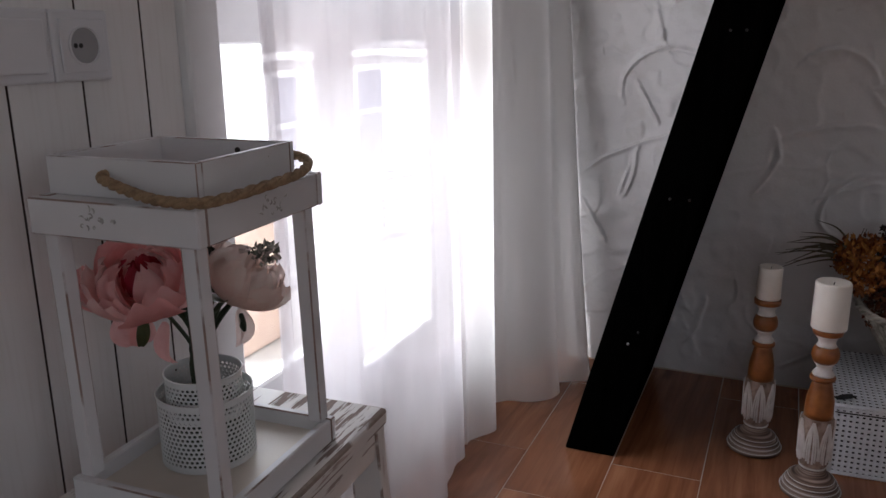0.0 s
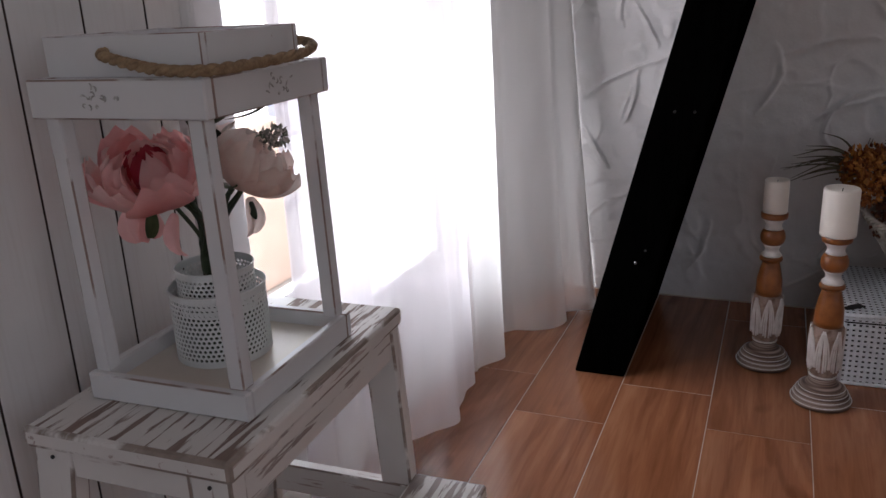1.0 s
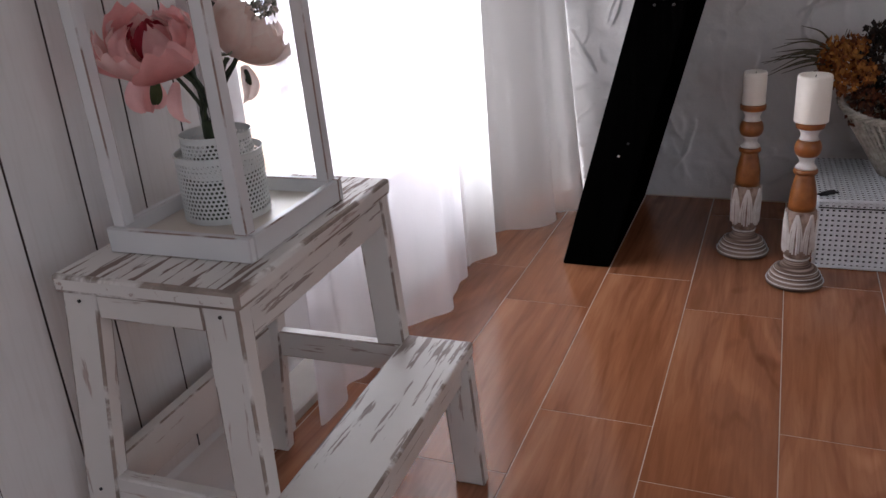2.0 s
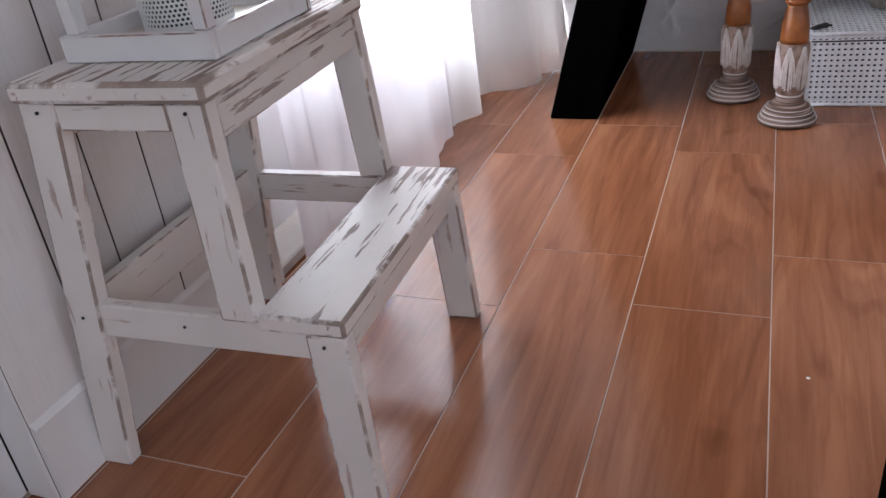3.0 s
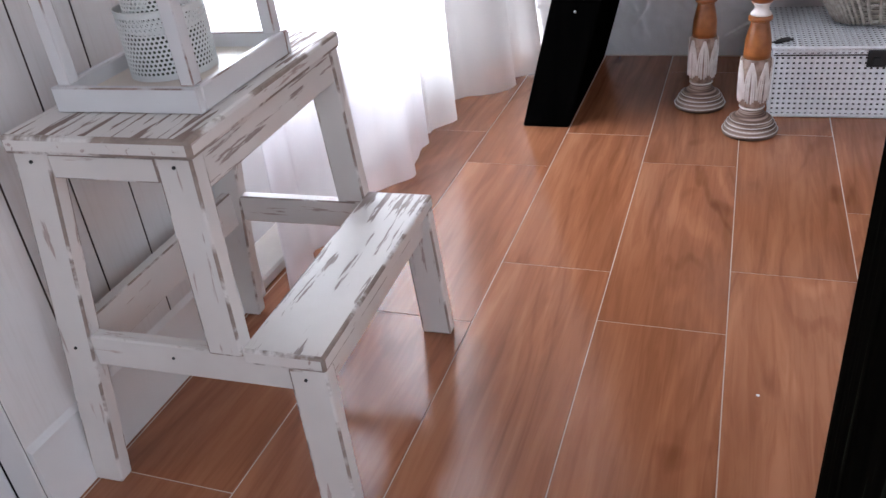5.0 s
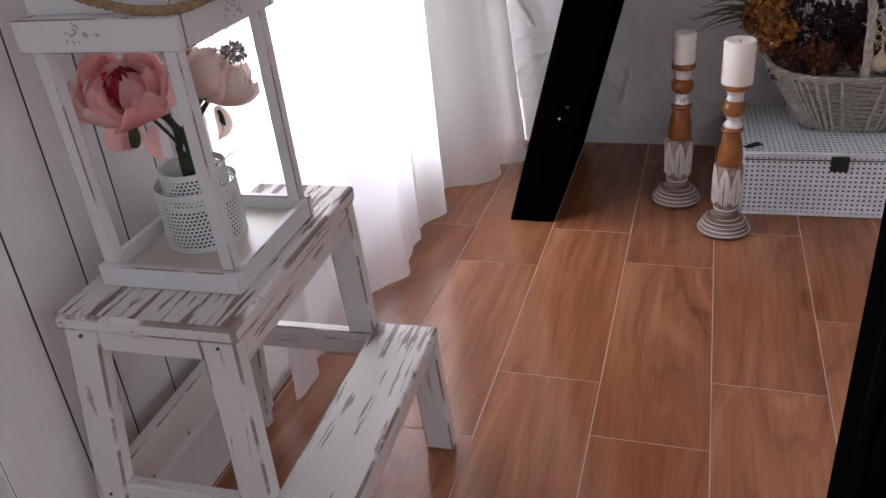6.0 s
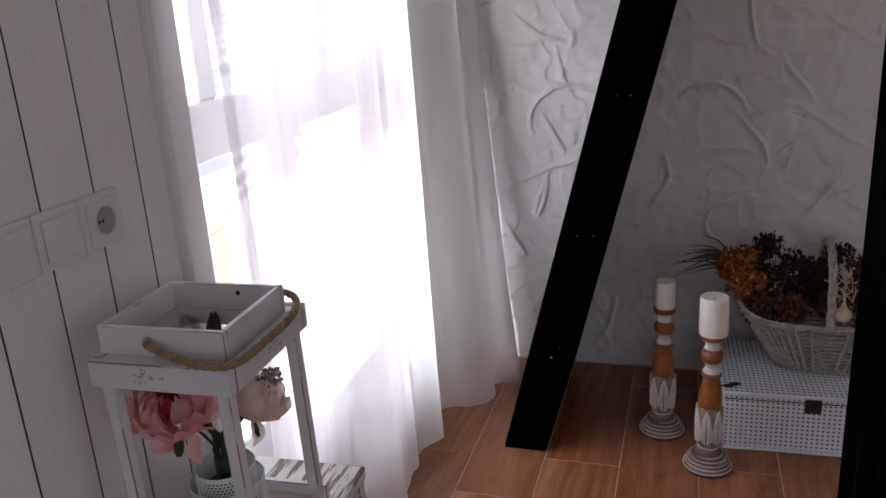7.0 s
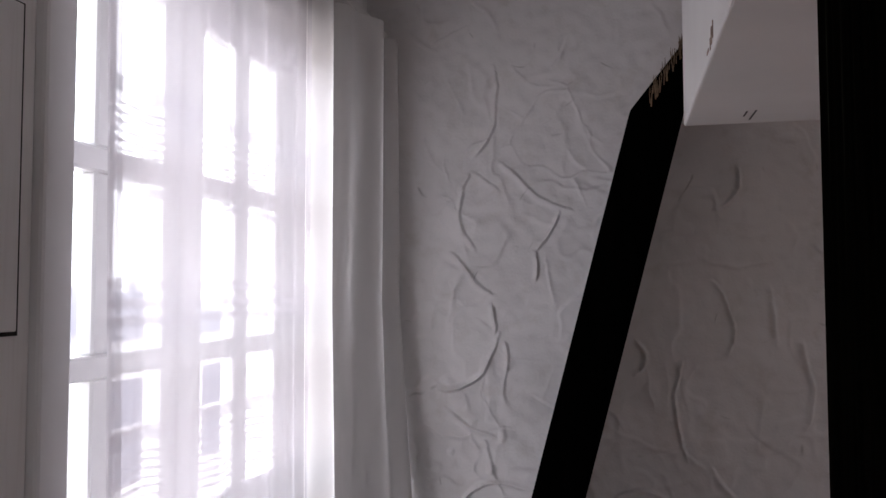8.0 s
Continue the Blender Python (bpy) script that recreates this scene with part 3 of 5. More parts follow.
def glazed_door():
    d = thing("door_1", pose(0, 0, 0), "white painted glazed double door with small panes", "door", kind="structure")
    part("casing", block(W - 0.012, W + 0.016, 0.968, OP0 + 0.002, 0, OPZ + 0.06, 0.006, 2), WHITE, d)
    block_top = block(W - 0.012, W + 0.016, OP0 + 0.004, OP1 + 0.05, OPZ, OPZ + 0.06, 0.006, 2)
    part("casing", block_top, WHITE, d)
    part("reveal", block(0.15, W - 0.013, OP0 - 0.03, OP0, 0, OPZ), WHITE, d)
    splay = bmesh.new()
    plan = ((0.15, JAMB), (0.335, JAMB), (W - 0.014, OP1 - 0.004), (0.15, OP1 + 0.004))
    ends = [[splay.verts.new((x, y, z)) for x, y in plan] for z in (0.0, OPZ - 0.031)]
    for k in range(4):
        splay.faces.new((ends[0][k], ends[0][(k + 1) % 4], ends[1][(k + 1) % 4], ends[1][k]))
    splay.faces.new(ends[0][::-1])
    splay.faces.new(ends[1])
    bmesh.ops.recalc_face_normals(splay, faces=splay.faces)
    part("reveal", splay, WHITE, d, "splayed white reveal")
    part("reveal", block(0.15, W - 0.013, OP0, OP1 - 0.02, OPZ - 0.03, OPZ), WHITE, d)
    part("threshold", block(0.15, W + 0.004, OP0, OP1 - 0.02, -0.002, 0.022, 0.004), STONE, d)
    leaves = ((OP0 + 0.004, 1.461, ((1.100, 1.195), (1.247, 1.389))), (1.465, JAMB - 0.002, ((1.531, 1.675), (1.743, 1.878))))
    for (y0, y1, cols), foot in zip(leaves, (0.385, 0.27)):
        rows = ((1.716, 2.02), (1.376, 1.674), (1.05, 1.337), (foot, 0.945))
        leaf = part("leaf", block(PLANE - 0.02, PLANE + 0.02, y0, cols[0][0], 0.03, OPZ - 0.034, 0.004), WHITE, d)
        part("stile", block(PLANE - 0.02, PLANE + 0.02, cols[1][1], y1, 0.03, OPZ - 0.034, 0.004), WHITE, leaf)
        zs = [0.03, *[z for r in sorted(rows) for z in r], OPZ - 0.034]
        for z0, z1 in zip(zs[0::2], zs[1::2]):
            part("rail", block(PLANE - 0.018, PLANE + 0.018, cols[0][0], cols[1][1], z0, z1, 0.004), WHITE, leaf)
        for z0, z1 in rows:
            if z0 > 0.9:
                part("muntin", block(PLANE - 0.016, PLANE + 0.016, cols[0][1], cols[1][0], z0, z1, 0.004), WHITE, leaf)
                for c0, c1 in cols:
                    pane = part("pane", block(PLANE - 0.002, PLANE + 0.002, c0, c1, z0, z1), GLASS, leaf)
                    pane.visible_shadow = False
            else:
                pane = part("pane", block(PLANE - 0.002, PLANE + 0.002, cols[0][0], cols[1][1], z0, z1), GLASS, leaf)
                pane.visible_shadow = False
    return d


glazed_door()

# outside
setting("terrace", block(-1.3, 0.15, -3, 6, -0.15, -0.03), STONE, "pale balcony paving outside the glazed door", "ground")
# glowing plane, drawn out past the opening so it also lights the curtain
setting("backdrop", sheet(1, 1, lambda u, v: (-4.0, -30 + 46 * u, -2.5 + 9 * v)), FAR, "glowing hazy daylight distance", "backdrop")


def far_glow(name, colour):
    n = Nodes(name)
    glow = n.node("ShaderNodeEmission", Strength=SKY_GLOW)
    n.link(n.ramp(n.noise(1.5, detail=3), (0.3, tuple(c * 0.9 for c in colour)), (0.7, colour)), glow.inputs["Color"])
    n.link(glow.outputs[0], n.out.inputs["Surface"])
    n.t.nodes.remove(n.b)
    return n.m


# House front glows: its daylight and haze are put in as emission.
FARWALL, FARPANE = far_glow("glowing hazy pale wall", (0.34, 0.33, 0.35)), far_glow("glowing hazy window pane", (0.10, 0.10, 0.13))
house = thing("neighbour_house", pose(-3.95, 0, 0), "pale hazy house front across the street, glowing", "house")
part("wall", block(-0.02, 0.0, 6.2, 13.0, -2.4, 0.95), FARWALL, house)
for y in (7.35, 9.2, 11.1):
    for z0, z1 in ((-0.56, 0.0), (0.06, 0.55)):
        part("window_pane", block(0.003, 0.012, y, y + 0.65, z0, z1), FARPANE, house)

TERRACOTTA = plain("sunlit terracotta", (0.66, 0.48, 0.38), (0.74, 0.56, 0.46), 0.85, 12, 0.3)
planter = thing("planter", pose(-0.55, 2.2, -0.03), "square terracotta planter on the terrace", "planter")
part("tub", block(-0.14, 0.14, -0.14, 0.14, 0.0, 0.50, 0.01, 2), TERRACOTTA, planter)
part("rim", block(-0.155, 0.155, -0.155, 0.155, 0.501, 0.55, 0.01, 2), TERRACOTTA, planter)

# ---- timber ----
LEANX = 0.262


def leaning_beam():
    """A deep black strut that leans along the plaster wall, its foot flat on the floor and its head cut to a slope."""
    b = thing("leaning_beam", pose(0, 0, 0), "black stained leaning timber strut on the wooden floor", "beam")
    y0, y1, wide, x0 = 1.848, P - 0.014, 0.117, 0.687
    outline = [(x0, 0), (x0 + wide, 0), (x0 + wide + LEANX * 2.08, 2.08), (x0 + 0.088 + LEANX * 2.04, 2.04), (x0 + LEANX * 1.875, 1.875)]
    bm = bmesh.new()
    front = [bm.verts.new((x, y0, z)) for x, z in outline]
    rear = [bm.verts.new((x, y1, z)) for x, z in outline]
    bm.faces.new(front)
    bm.faces.new(rear[::-1])
    for i in range(len(outline)):
        j = (i + 1) % len(outline)
        f = bm.faces.new((front[j], front[i], rear[i], rear[j]))
        f.material_index = 1 if i in (2, 3) else 0
    bmesh.ops.bevel(bm, geom=[e for e in bm.edges], offset=0.005, segments=2, affect="EDGES", profile=0.5)
    part("strut", bm, [BEAM, RAWWOOD], b)
    rnd = random.Random(4)
    bm = bmesh.new()
    for _ in range(60):
        s = rnd.random()
        x, z = x0 + 0.03 + LEANX * 1.92 + s * 0.075, 1.905 + s * 0.12
        tube([(x, y0 + rnd.uniform(-0.003, 0.02), z - 0.03), (x + rnd.uniform(-0.006, 0.006), y0 - 0.004, z + rnd.uniform(0.0, 0.025))], [0.002, 0.0006], 4, bm)
    part("splinters", bm, RAWWOOD, b, "frayed brown splinters at the cut end")
    # the lowest screw is lighter grey, a glint put into its colour
    for z, dx in ((0.285, 0.062), (0.315, 0.075), (0.62, 0.045), (0.62, 0.085), (0.96, 0.05), (0.96, 0.08)):
        part("screw", lathe([(0.0012, -0.001), (0.0032, -0.001), (0.0032, 0.001), (0.0016, 0.0018)], 10), BLACKMETAL if z > 0.29 else STEEL, b).matrix_local = pose(x0 + dx + LEANX * z, y0 - 0.001, z, 90, 0, 0)


leaning_beam()
post = thing("post", pose(1.293, 0.553, 0), "dark brown rough upright timber post", "post")
bm = block(0, 0.12, 0, 0.107, 0, CEIL, 0.004, 2)
part("shaft", bm, POST, post)
soffit = setting("ceiling_beam", block(1.290, 1.56, 0.662, 1.83, 1.83, CEIL, 0.004, 2), ROOM, "white boxed ceiling beam above the post", "beam")
for x, y0, y1 in ((1.400, 1.705, 1.750), (1.416, 1.700, 1.785)):
    part("crack", block(x - 0.0016, x + 0.0016, y0, y1, 1.8288, 1.8299), DARKHOLE, soffit)
for y, z0, z1, w in ((1.258, 1.846, 1.872, 0.006), (1.274, 1.842, 1.868, 0.011), (1.292, 1.838, 1.856, 0.008), (1.318, 1.842, 1.848, 0.024)):
    part("scuff", block(1.2888, 1.2899, y, y + w, z0, z1, 0.0004), SHAFT, soffit, "brown scuff in the paint")

# ---- curtains ----


def drape(name, u_of, nu, nv, top, material, parent, label=""):
    bm = sheet(nu, nv, lambda u, v: u_of(u, v))
    ob = part(name, bm, material, parent, label, smooth=True)
    return ob


def sheer_at(u, v):
    """v: 0 at the hem, 1 at the rail."""
    y = 1.046 + 0.744 * u
    low = (1 - v) ** 2
    x = 0.452 + 0.006 * math.sin(u * 31 + 0.6 * math.sin(v * 3)) + 0.004 * math.sin(u * 57 + 1.7)
    x += low * (0.055 * math.exp(-((u - 0.72) / 0.14) ** 2) + 0.010 * math.sin(u * 23 + v * 4))
    z = 0.006 + v * 2.225 + 0.004 * math.sin(u * 17) * (1 - v)
    return (x, y + 0.008 * math.sin(v * 5 + u * 9), z)


HEM = smooth_line([(0.458, 1.745, 0), (0.474, 1.765, 0), (0.504, 1.848, 0), (0.470, 1.93, 0), (0.438, 2.005, 0), (0.478, 2.028, 0), (0.545, 2.032, 0), (0.590, 2.07, 0), (0.607, 2.122, 0), (0.582, 2.175, 0), (0.572, 2.205, 0), (0.606, 2.222, 0), (0.648, 2.240, 0), (0.622, 2.310, 0), (0.595, 2.37, 0)], 16)
RISE = smooth_line([(0.447, 1.755, 0), (0.458, 1.795, 0), (0.472, 1.86, 0), (0.450, 1.92, 0), (0.426, 1.98, 0), (0.440, 2.01, 0), (0.466, 2.05, 0), (0.490, 2.11, 0), (0.503, 2.18, 0), (0.478, 2.24, 0), (0.456, 2.28, 0), (0.474, 2.31, 0), (0.502, 2.345, 0), (0.492, 2.37, 0), (0.475, 2.39, 0)], 16)


def drape_at(u, v):
    """Three deep pleats at the hem that draw together towards the rail."""
    k = min(int(u * (len(HEM) - 1)), len(HEM) - 2)
    f = u * (len(HEM) - 1) - k
    z = 0.006 + v * 2.225
    w = min(1.0, z / 1.45) ** 0.85
    low = Vector(HEM[k]).lerp(Vector(HEM[k + 1]), f)
    high = Vector(RISE[k]).lerp(Vector(RISE[k + 1]), f)
    q = low.lerp(high, w)
    wave = (0.0075 + 0.004 * v) * math.sin(40 * u + 2.0 * math.sin(2.1 * v + 5 * u)) + 0.0022 * math.sin(23 * u + 9 * v) * (1 - v)
    return (q.x + wave, q.y + 0.004 * math.sin(3.3 * v + 6 * u), z + 0.008 * (1 - v) * math.sin(14 * u + 1))


curtain = thing("curtain", pose(0, 0, 0), "floor-length sheer white voile curtain, gathered beside the wall", "curtain")
drape("sheer_panel", sheer_at, 150, 60, 2.23, SHEER, curtain)
drape("side_hem", lambda u, v: (sheer_at(0, v)[0] - 0.0025, sheer_at(0, v)[1] + 0.034 * u - 0.001, sheer_at(0, v)[2]), 4, 60, 2.23, SHEER, curtain)
drape("gathered_panel", drape_at, 320, 60, 2.23, DRAPE, curtain)


def woven_band(z, tall):
    """A denser stripe woven across the voile."""
    def place(u, v):
        x, y, zz = sheer_at(u, (z + tall * (v - 0.5) - 0.006) / 2.225)
        return (x - 0.0016, y, zz)
    drape("woven_band", place, 90, 1, 2.23, SHEER, curtain, "denser woven stripe")


for base in (0.745, 1.265, 1.78):
    woven_band(base, 0.026)
    for k in range(8):
        woven_band(base - 0.028 - 0.0135 * k, 0.0062)
    woven_band(base - 0.150, 0.016)
    for rise in (0.170, 0.195, 0.225):
        woven_band(base + rise, 0.015)
drape("hem_band", lambda u, v: (lambda q: (q[0] - 0.002, q[1], q[2]))(sheer_at(0.30 + 0.68 * u, (0.360 - 0.11 * u + 0.004 * math.sin(9 * u) + 0.024 * v) / 2.225)), 60, 3, 2.23, SHEER, curtain, "stitched crease across the voile")
rail = thing("curtain_rail", pose(0, 0, 0), "grey-white curtain rail above the glazed door", "rail")
part("track", block(0.415, 0.468, 0.90, P - 0.02, 2.235, 2.262, 0.004, 2), ROOM, rail)
part("bracket", block(W + 0.001, 0.417, 0.98, 1.03, 2.238, 2.26, 0.002), ROOM, rail)
part("bracket", block(W + 0.001, 0.417, 2.2, 2.25, 2.238, 2.26, 0.002), ROOM, rail)

# ---- step stool ----


def step_stool():
    s = thing("step_stool", pose(0.60, 0.79, 0, 0, 0, 2.0), "chipped white painted wooden step stool beside the board wall", "step stool")
    for name, bm, face in (("top_tread", block(-0.151, 0.0815, -0.193, 0.178, 0.478, 0.5, 0.005, 2, 1), CHIP_TOP), ("lower_tread", block(0.078, 0.180, -0.197, 0.196, 0.229, 0.25, 0.004, 2, 1), CHIP_Y)):
        bm.normal_update()
        for f in bm.faces:
            if f.material_index == 0 and abs(f.normal.z) < 0.5:
                f.material_index = 2
        part(name, bm, [face, EDGE, CHIP_YL], s)
    for k in (-1, 1):
        v0, v1 = k * 0.196, k * 0.172
        part("back_leg", strut((-0.184, v0, 0.0), (-0.127, v1, 0.478), 0.046, 0.022, 0.003, 1), [CHIP_Z, EDGE], s)
        part("front_leg", strut((0.165, v0, 0.0), (0.155, k * 0.184, 0.229), 0.048, 0.022, 0.003, 1), [CHIP_Z, EDGE], s)
        part("upper_leg", strut((0.058, k * 0.187, 0.2395), (0.051, v1, 0.478), 0.044, 0.024, 0.003, 1), [CHIP_Z, EDGE], s)
        vm = k * 0.176
        part("side_apron", block(-0.104, 0.030, vm - 0.009, vm + 0.009, 0.448, 0.477, 0.002, 1, 1), [CHIP_X, EDGE], s)
        vm = k * 0.184
        part("side_rail", block(-0.136, 0.135, vm - 0.009, vm + 0.009, 0.196, 0.240, 0.002, 1, 1), [CHIP_X, EDGE], s)
    part("front_apron", block(0.052, 0.070, -0.163, 0.163, 0.432, 0.477, 0.002, 1, 1), [CHIP_Y, EDGE], s)
    part("back_apron", block(-0.137, -0.119, -0.163, 0.163, 0.432, 0.477, 0.002, 1, 1), [CHIP_YL, EDGE], s)
    part("tread_apron", block(0.150, 0.167, -0.175, 0.175, 0.188, 0.229, 0.002, 1, 1), [CHIP_YL, EDGE], s)
    part("back_rail", block(-0.167, -0.149, -0.178, 0.178, 0.186, 0.246, 0.002, 1, 1), [CHIP_YL, EDGE], s)
    for u, v, z in ((0.0517, -0.1855, 0.467), (-0.127, -0.1855, 0.467), (0.153, -0.1975, 0.217), (-0.158, -0.1972, 0.222), (-0.02, -0.1935, 0.222)):
        nail = part("nail_hole", lathe([(0.0005, -0.001), (0.002, -0.001), (0.002, 0.0008), (0.0008, 0.001)], 8), DARKHOLE, s)
        nail.matrix_local = pose(u, v, z, 90, 0, 0)
    return s


step_stool()

# ---- lantern ----


def lantern():
    L = thing("lantern", pose(0.568, 0.767, 0.5005, 0, 0, 2.0), "whitewashed open wooden lantern with a jute rope handle", "lantern")
    hw, hd, t = 0.092, 0.106, 0.010
    mats = [LANTERN_PAINT, LANTERN_EDGE]
    part("floor_board", block(-hw + t, hw - t, -hd + t, hd - t, 0.002, 0.010), LANTERN_FLOOR, L, "cream floor board")
    for k in (-1, 1):
        y = k * (hd - t / 2)
        part("base_rim", block(-hw, hw, y - t / 2, y + t / 2, 0, 0.028, 0.0015, 1, 1), mats, L)
        x = k * (hw - t / 2)
        part("base_rim", block(x - t / 2, x + t / 2, -hd + t + 0.0005, hd - t - 0.0005, 0, 0.028, 0.0015, 1, 1), mats, L)
    dx = -0.009
    for kx in (-1, 1):
        for ky in (-1, 1):
            part("post", strut((kx * 0.078, ky * 0.091, 0.028), (kx * 0.078 + dx, ky * 0.091 + 0.004, 0.282), 0.0165, 0.0165, 0.0015, 1), mats, L)
    rw, rd, z0, z1 = 0.096, 0.106, 0.278, 0.313
    ox, oy = dx, 0.005
    for k in (-1, 1):
        y = oy + k * (rd - 0.006)
        part("roof_rim", block(ox - rw, ox + rw, y - 0.006, y + 0.006, z0, z1, 0.0015, 1, 1), mats, L)
        x = ox + k * (rw - 0.006)
        part("roof_rim", block(x - 0.006, x + 0.006, oy - rd + 0.0125, oy + rd - 0.0125, z0, z1, 0.0015, 1, 1), mats, L)
    # roof board with the square well left open
    bx, by, cx, cy = 0.086, 0.080, ox - 0.006, 0.003
    for x0, x1, y0, y1 in ((ox - rw + 0.0125, cx - bx + 0.009, oy - rd + 0.0125, oy + rd - 0.0125), (cx + bx - 0.009, ox + rw - 0.0125, oy - rd + 0.0125, oy + rd - 0.0125),
                           (cx - bx + 0.0095, cx + bx - 0.0095, oy - rd + 0.0125, cy - by + 0.009), (cx - bx + 0.0095, cx + bx - 0.0095, cy + by - 0.009, oy + rd - 0.0125)):
        part("roof_board", block(x0, x1, y0, y1, z1 - 0.010, z1 - 0.001), LANTERN_PAINT, L)
    for k in (-1, 1):
        y = cy + k * (by - 0.004)
        part("well_side", block(cx - bx, cx + bx, y - 0.004, y + 0.004, z1 - 0.001, 0.349, 0.001, 1, 1), mats, L)
        x = cx + k * (bx - 0.004)
        part("well_side", block(x - 0.004, x + 0.004, cy - by + 0.0085, cy + by - 0.0085, z1 - 0.001, 0.349, 0.001, 1, 1), mats, L)
    # rope handle dropped round one corner
    pts = smooth_line([(cx - 0.016, cy - by + 0.004, 0.334), (cx - 0.010, cy - by - 0.010, 0.332), (cx + 0.03, cy - by - 0.022, 0.325), (cx + 0.07, cy - by - 0.028, 0.320),
                       (cx + bx + 0.021, cy - by - 0.016, 0.319), (cx + bx + 0.028, cy - 0.03, 0.320), (cx + bx + 0.029, cy + 0.04, 0.323), (cx + bx + 0.012, cy + by + 0.006, 0.328),
                       (cx + bx - 0.022, cy + by + 0.018, 0.333), (cx + 0.03, cy + by + 0.006, 0.337), (cx + 0.022, cy + by - 0.004, 0.338)], 14)
    bm = bmesh.new()
    n = len(pts)
    for s in range(3):
        strand, normal = [], None
        for i, p in enumerate(pts):
            t = (pts[min(i + 1, n - 1)] - pts[max(i - 1, 0)]).normalized()
            a = t.cross(Vector((0, 0, 1))).normalized()
            b = a.cross(t)
            ang = i * 0.55 + s * 2.094
            strand.append(p + 0.0024 * (math.cos(ang) * a + math.sin(ang) * b))
        tube(strand, 0.0031, 7, bm)
    part("rope_handle", bm, ROPE, L, "twisted jute rope handle", smooth=True)
    for x, y in ((cx + 0.022, cy + by - 0.0085),):
        part("rope_hole", lathe([(0.001, 0), (0.0035, 0), (0.0035, 0.0006), (0.001, 0.0006)], 10), DARKHOLE, L).matrix_local = pose(x, y, 0.338 if y > 0 else 0.322, 90, 0, 0)
    # carved ornaments on the roof rim: small curls, half painted over
    rnd = random.Random(8)
    for m in (Matrix.Translation((ox - 0.012, oy - rd, 0.2955)), Matrix.Translation((ox + rw, oy + 0.01, 0.2955)) @ pose(0, 0, 0, 0, 0, 90)):
        bm = bmesh.new()
        for _ in range(15):
            x, z, a, turn = rnd.uniform(-0.019, 0.019), rnd.uniform(-0.009, 0.009), rnd.uniform(0, 6.28), rnd.uniform(-700, 700)
            line = []
            for k in range(6):
                line.append((x, 0.0003, z))
                x, z, a = x + 0.0016 * math.cos(a), z + 0.0016 * math.sin(a), a + turn * 0.0016
            tube(line, [0.0003, 0.0008, 0.0011, 0.0011, 0.0008, 0.0003], 6, bm)
        curls = part("carved_ornament", bm, CARVEDGREY, L, smooth=True)
        curls.matrix_local = m
        tagged(curls, "small carved curls, rubbed grey", kind="stuff")
    return L


lantern()
VASE = Vector((0.553, 0.779))


def perforated(radius, z0, z1, cols, rows, bm, clear=0.006):
    """A tin cylinder pierced with round holes in staggered rows."""
    step, dz = 2 * math.pi / cols, (z1 - z0 - 2 * clear) / rows

    def at(a, z):
        return bm.verts.new((radius * math.cos(a), radius * math.sin(a), z))
    for j in range(rows):
        for i in range(cols):
            a0 = (i + 0.5 * (j % 2)) * step
            zc = z0 + clear + (j + 0.5) * dz
            outer = [(math.copysign(min(1, abs(c) * 1.415), c) * 0.5, math.copysign(min(1, abs(s) * 1.415), s) * 0.5) for c, s in ((math.cos(k * math.pi / 4), math.sin(k * math.pi / 4)) for k in range(8))]
            ov = [at(a0 + x * step, zc + y * dz) for x, y in outer]
            iv = [at(a0 + 0.34 * step * math.cos(k * math.pi / 4), zc + 0.36 * dz * math.sin(k * math.pi / 4)) for k in range(8)]
            for k in range(8):
                q = (k + 1) % 8
                bm.faces.new((ov[k], ov[q], iv[q], iv[k]))
    for za, zb in ((z0, z0 + clear), (z1 - clear, z1)):
        ring = [[at(i * step, z) for i in range(cols)] for z in (za, zb)]
        for i in range(cols):
            k = (i + 1) % cols
            bm.faces.new((ring[0][i], ring[0][k], ring[1][k], ring[1][i]))
    return bm


def tin_vase():
    v = thing("vase", pose(VASE.x, VASE.y, 0.511), "white perforated tin vase inside the lantern", "vase")
    outer = part("outer_shell", perforated(0.0505, 0.0, 0.077, 58, 13, bmesh.new()), TIN, v)
    inner = part("inner_shell", perforated(0.0405, 0.050, 0.098, 46, 8, bmesh.new()), TIN, v)
    for o in (outer, inner):
        o.modifiers.new("sheet", "SOLIDIFY").thickness = 0.0009
    # Dark core added so the holes look as dark as an unlit inside.
    part("foam", lathe([(0.044, 0.0032), (0.0455, 0.005), (0.0455, 0.046), (0.0365, 0.0475), (0.0365, 0.062), (0.033, 0.066), (0.004, 0.067)], 28), STEM, v, "dark green core that makes the holes dark")
    part("bottom", lathe([(0.049, 0.0005), (0.050, 0.0005), (0.050, 0.003), (0.049, 0.003)], 50), TIN, v)
    for r, z in ((0.0507, 0.077), (0.0407, 0.098)):
        part("rolled_rim", tube([(r * math.cos(a * 0.1309), r * math.sin(a * 0.1309), z) for a in range(48)], 0.0011, 6, closed=True), TIN, v, smooth=True)


tin_vase()


def petal_at(length, width, curl, cup, ruffle, phase, m, bm):
    def place(u, v):
        s = (u - 0.5) * 2
        wide = width * math.sin(math.pi * min(0.98, 0.12 + 0.80 * v)) ** 0.7
        bend = curl * v * v
        r = length * v
        x = s * wide
        out = r * math.cos(bend) + cup * s * s * wide * 0.8
        up = r * math.sin(bend) + ruffle * v * math.sin(s * 5 + phase) + ruffle * 0.6 * v * math.sin(s * 11 + 2 * phase)
        return m @ Vector((x, -out + 0.0, up))
    return sheet(8, 7, place, bm)


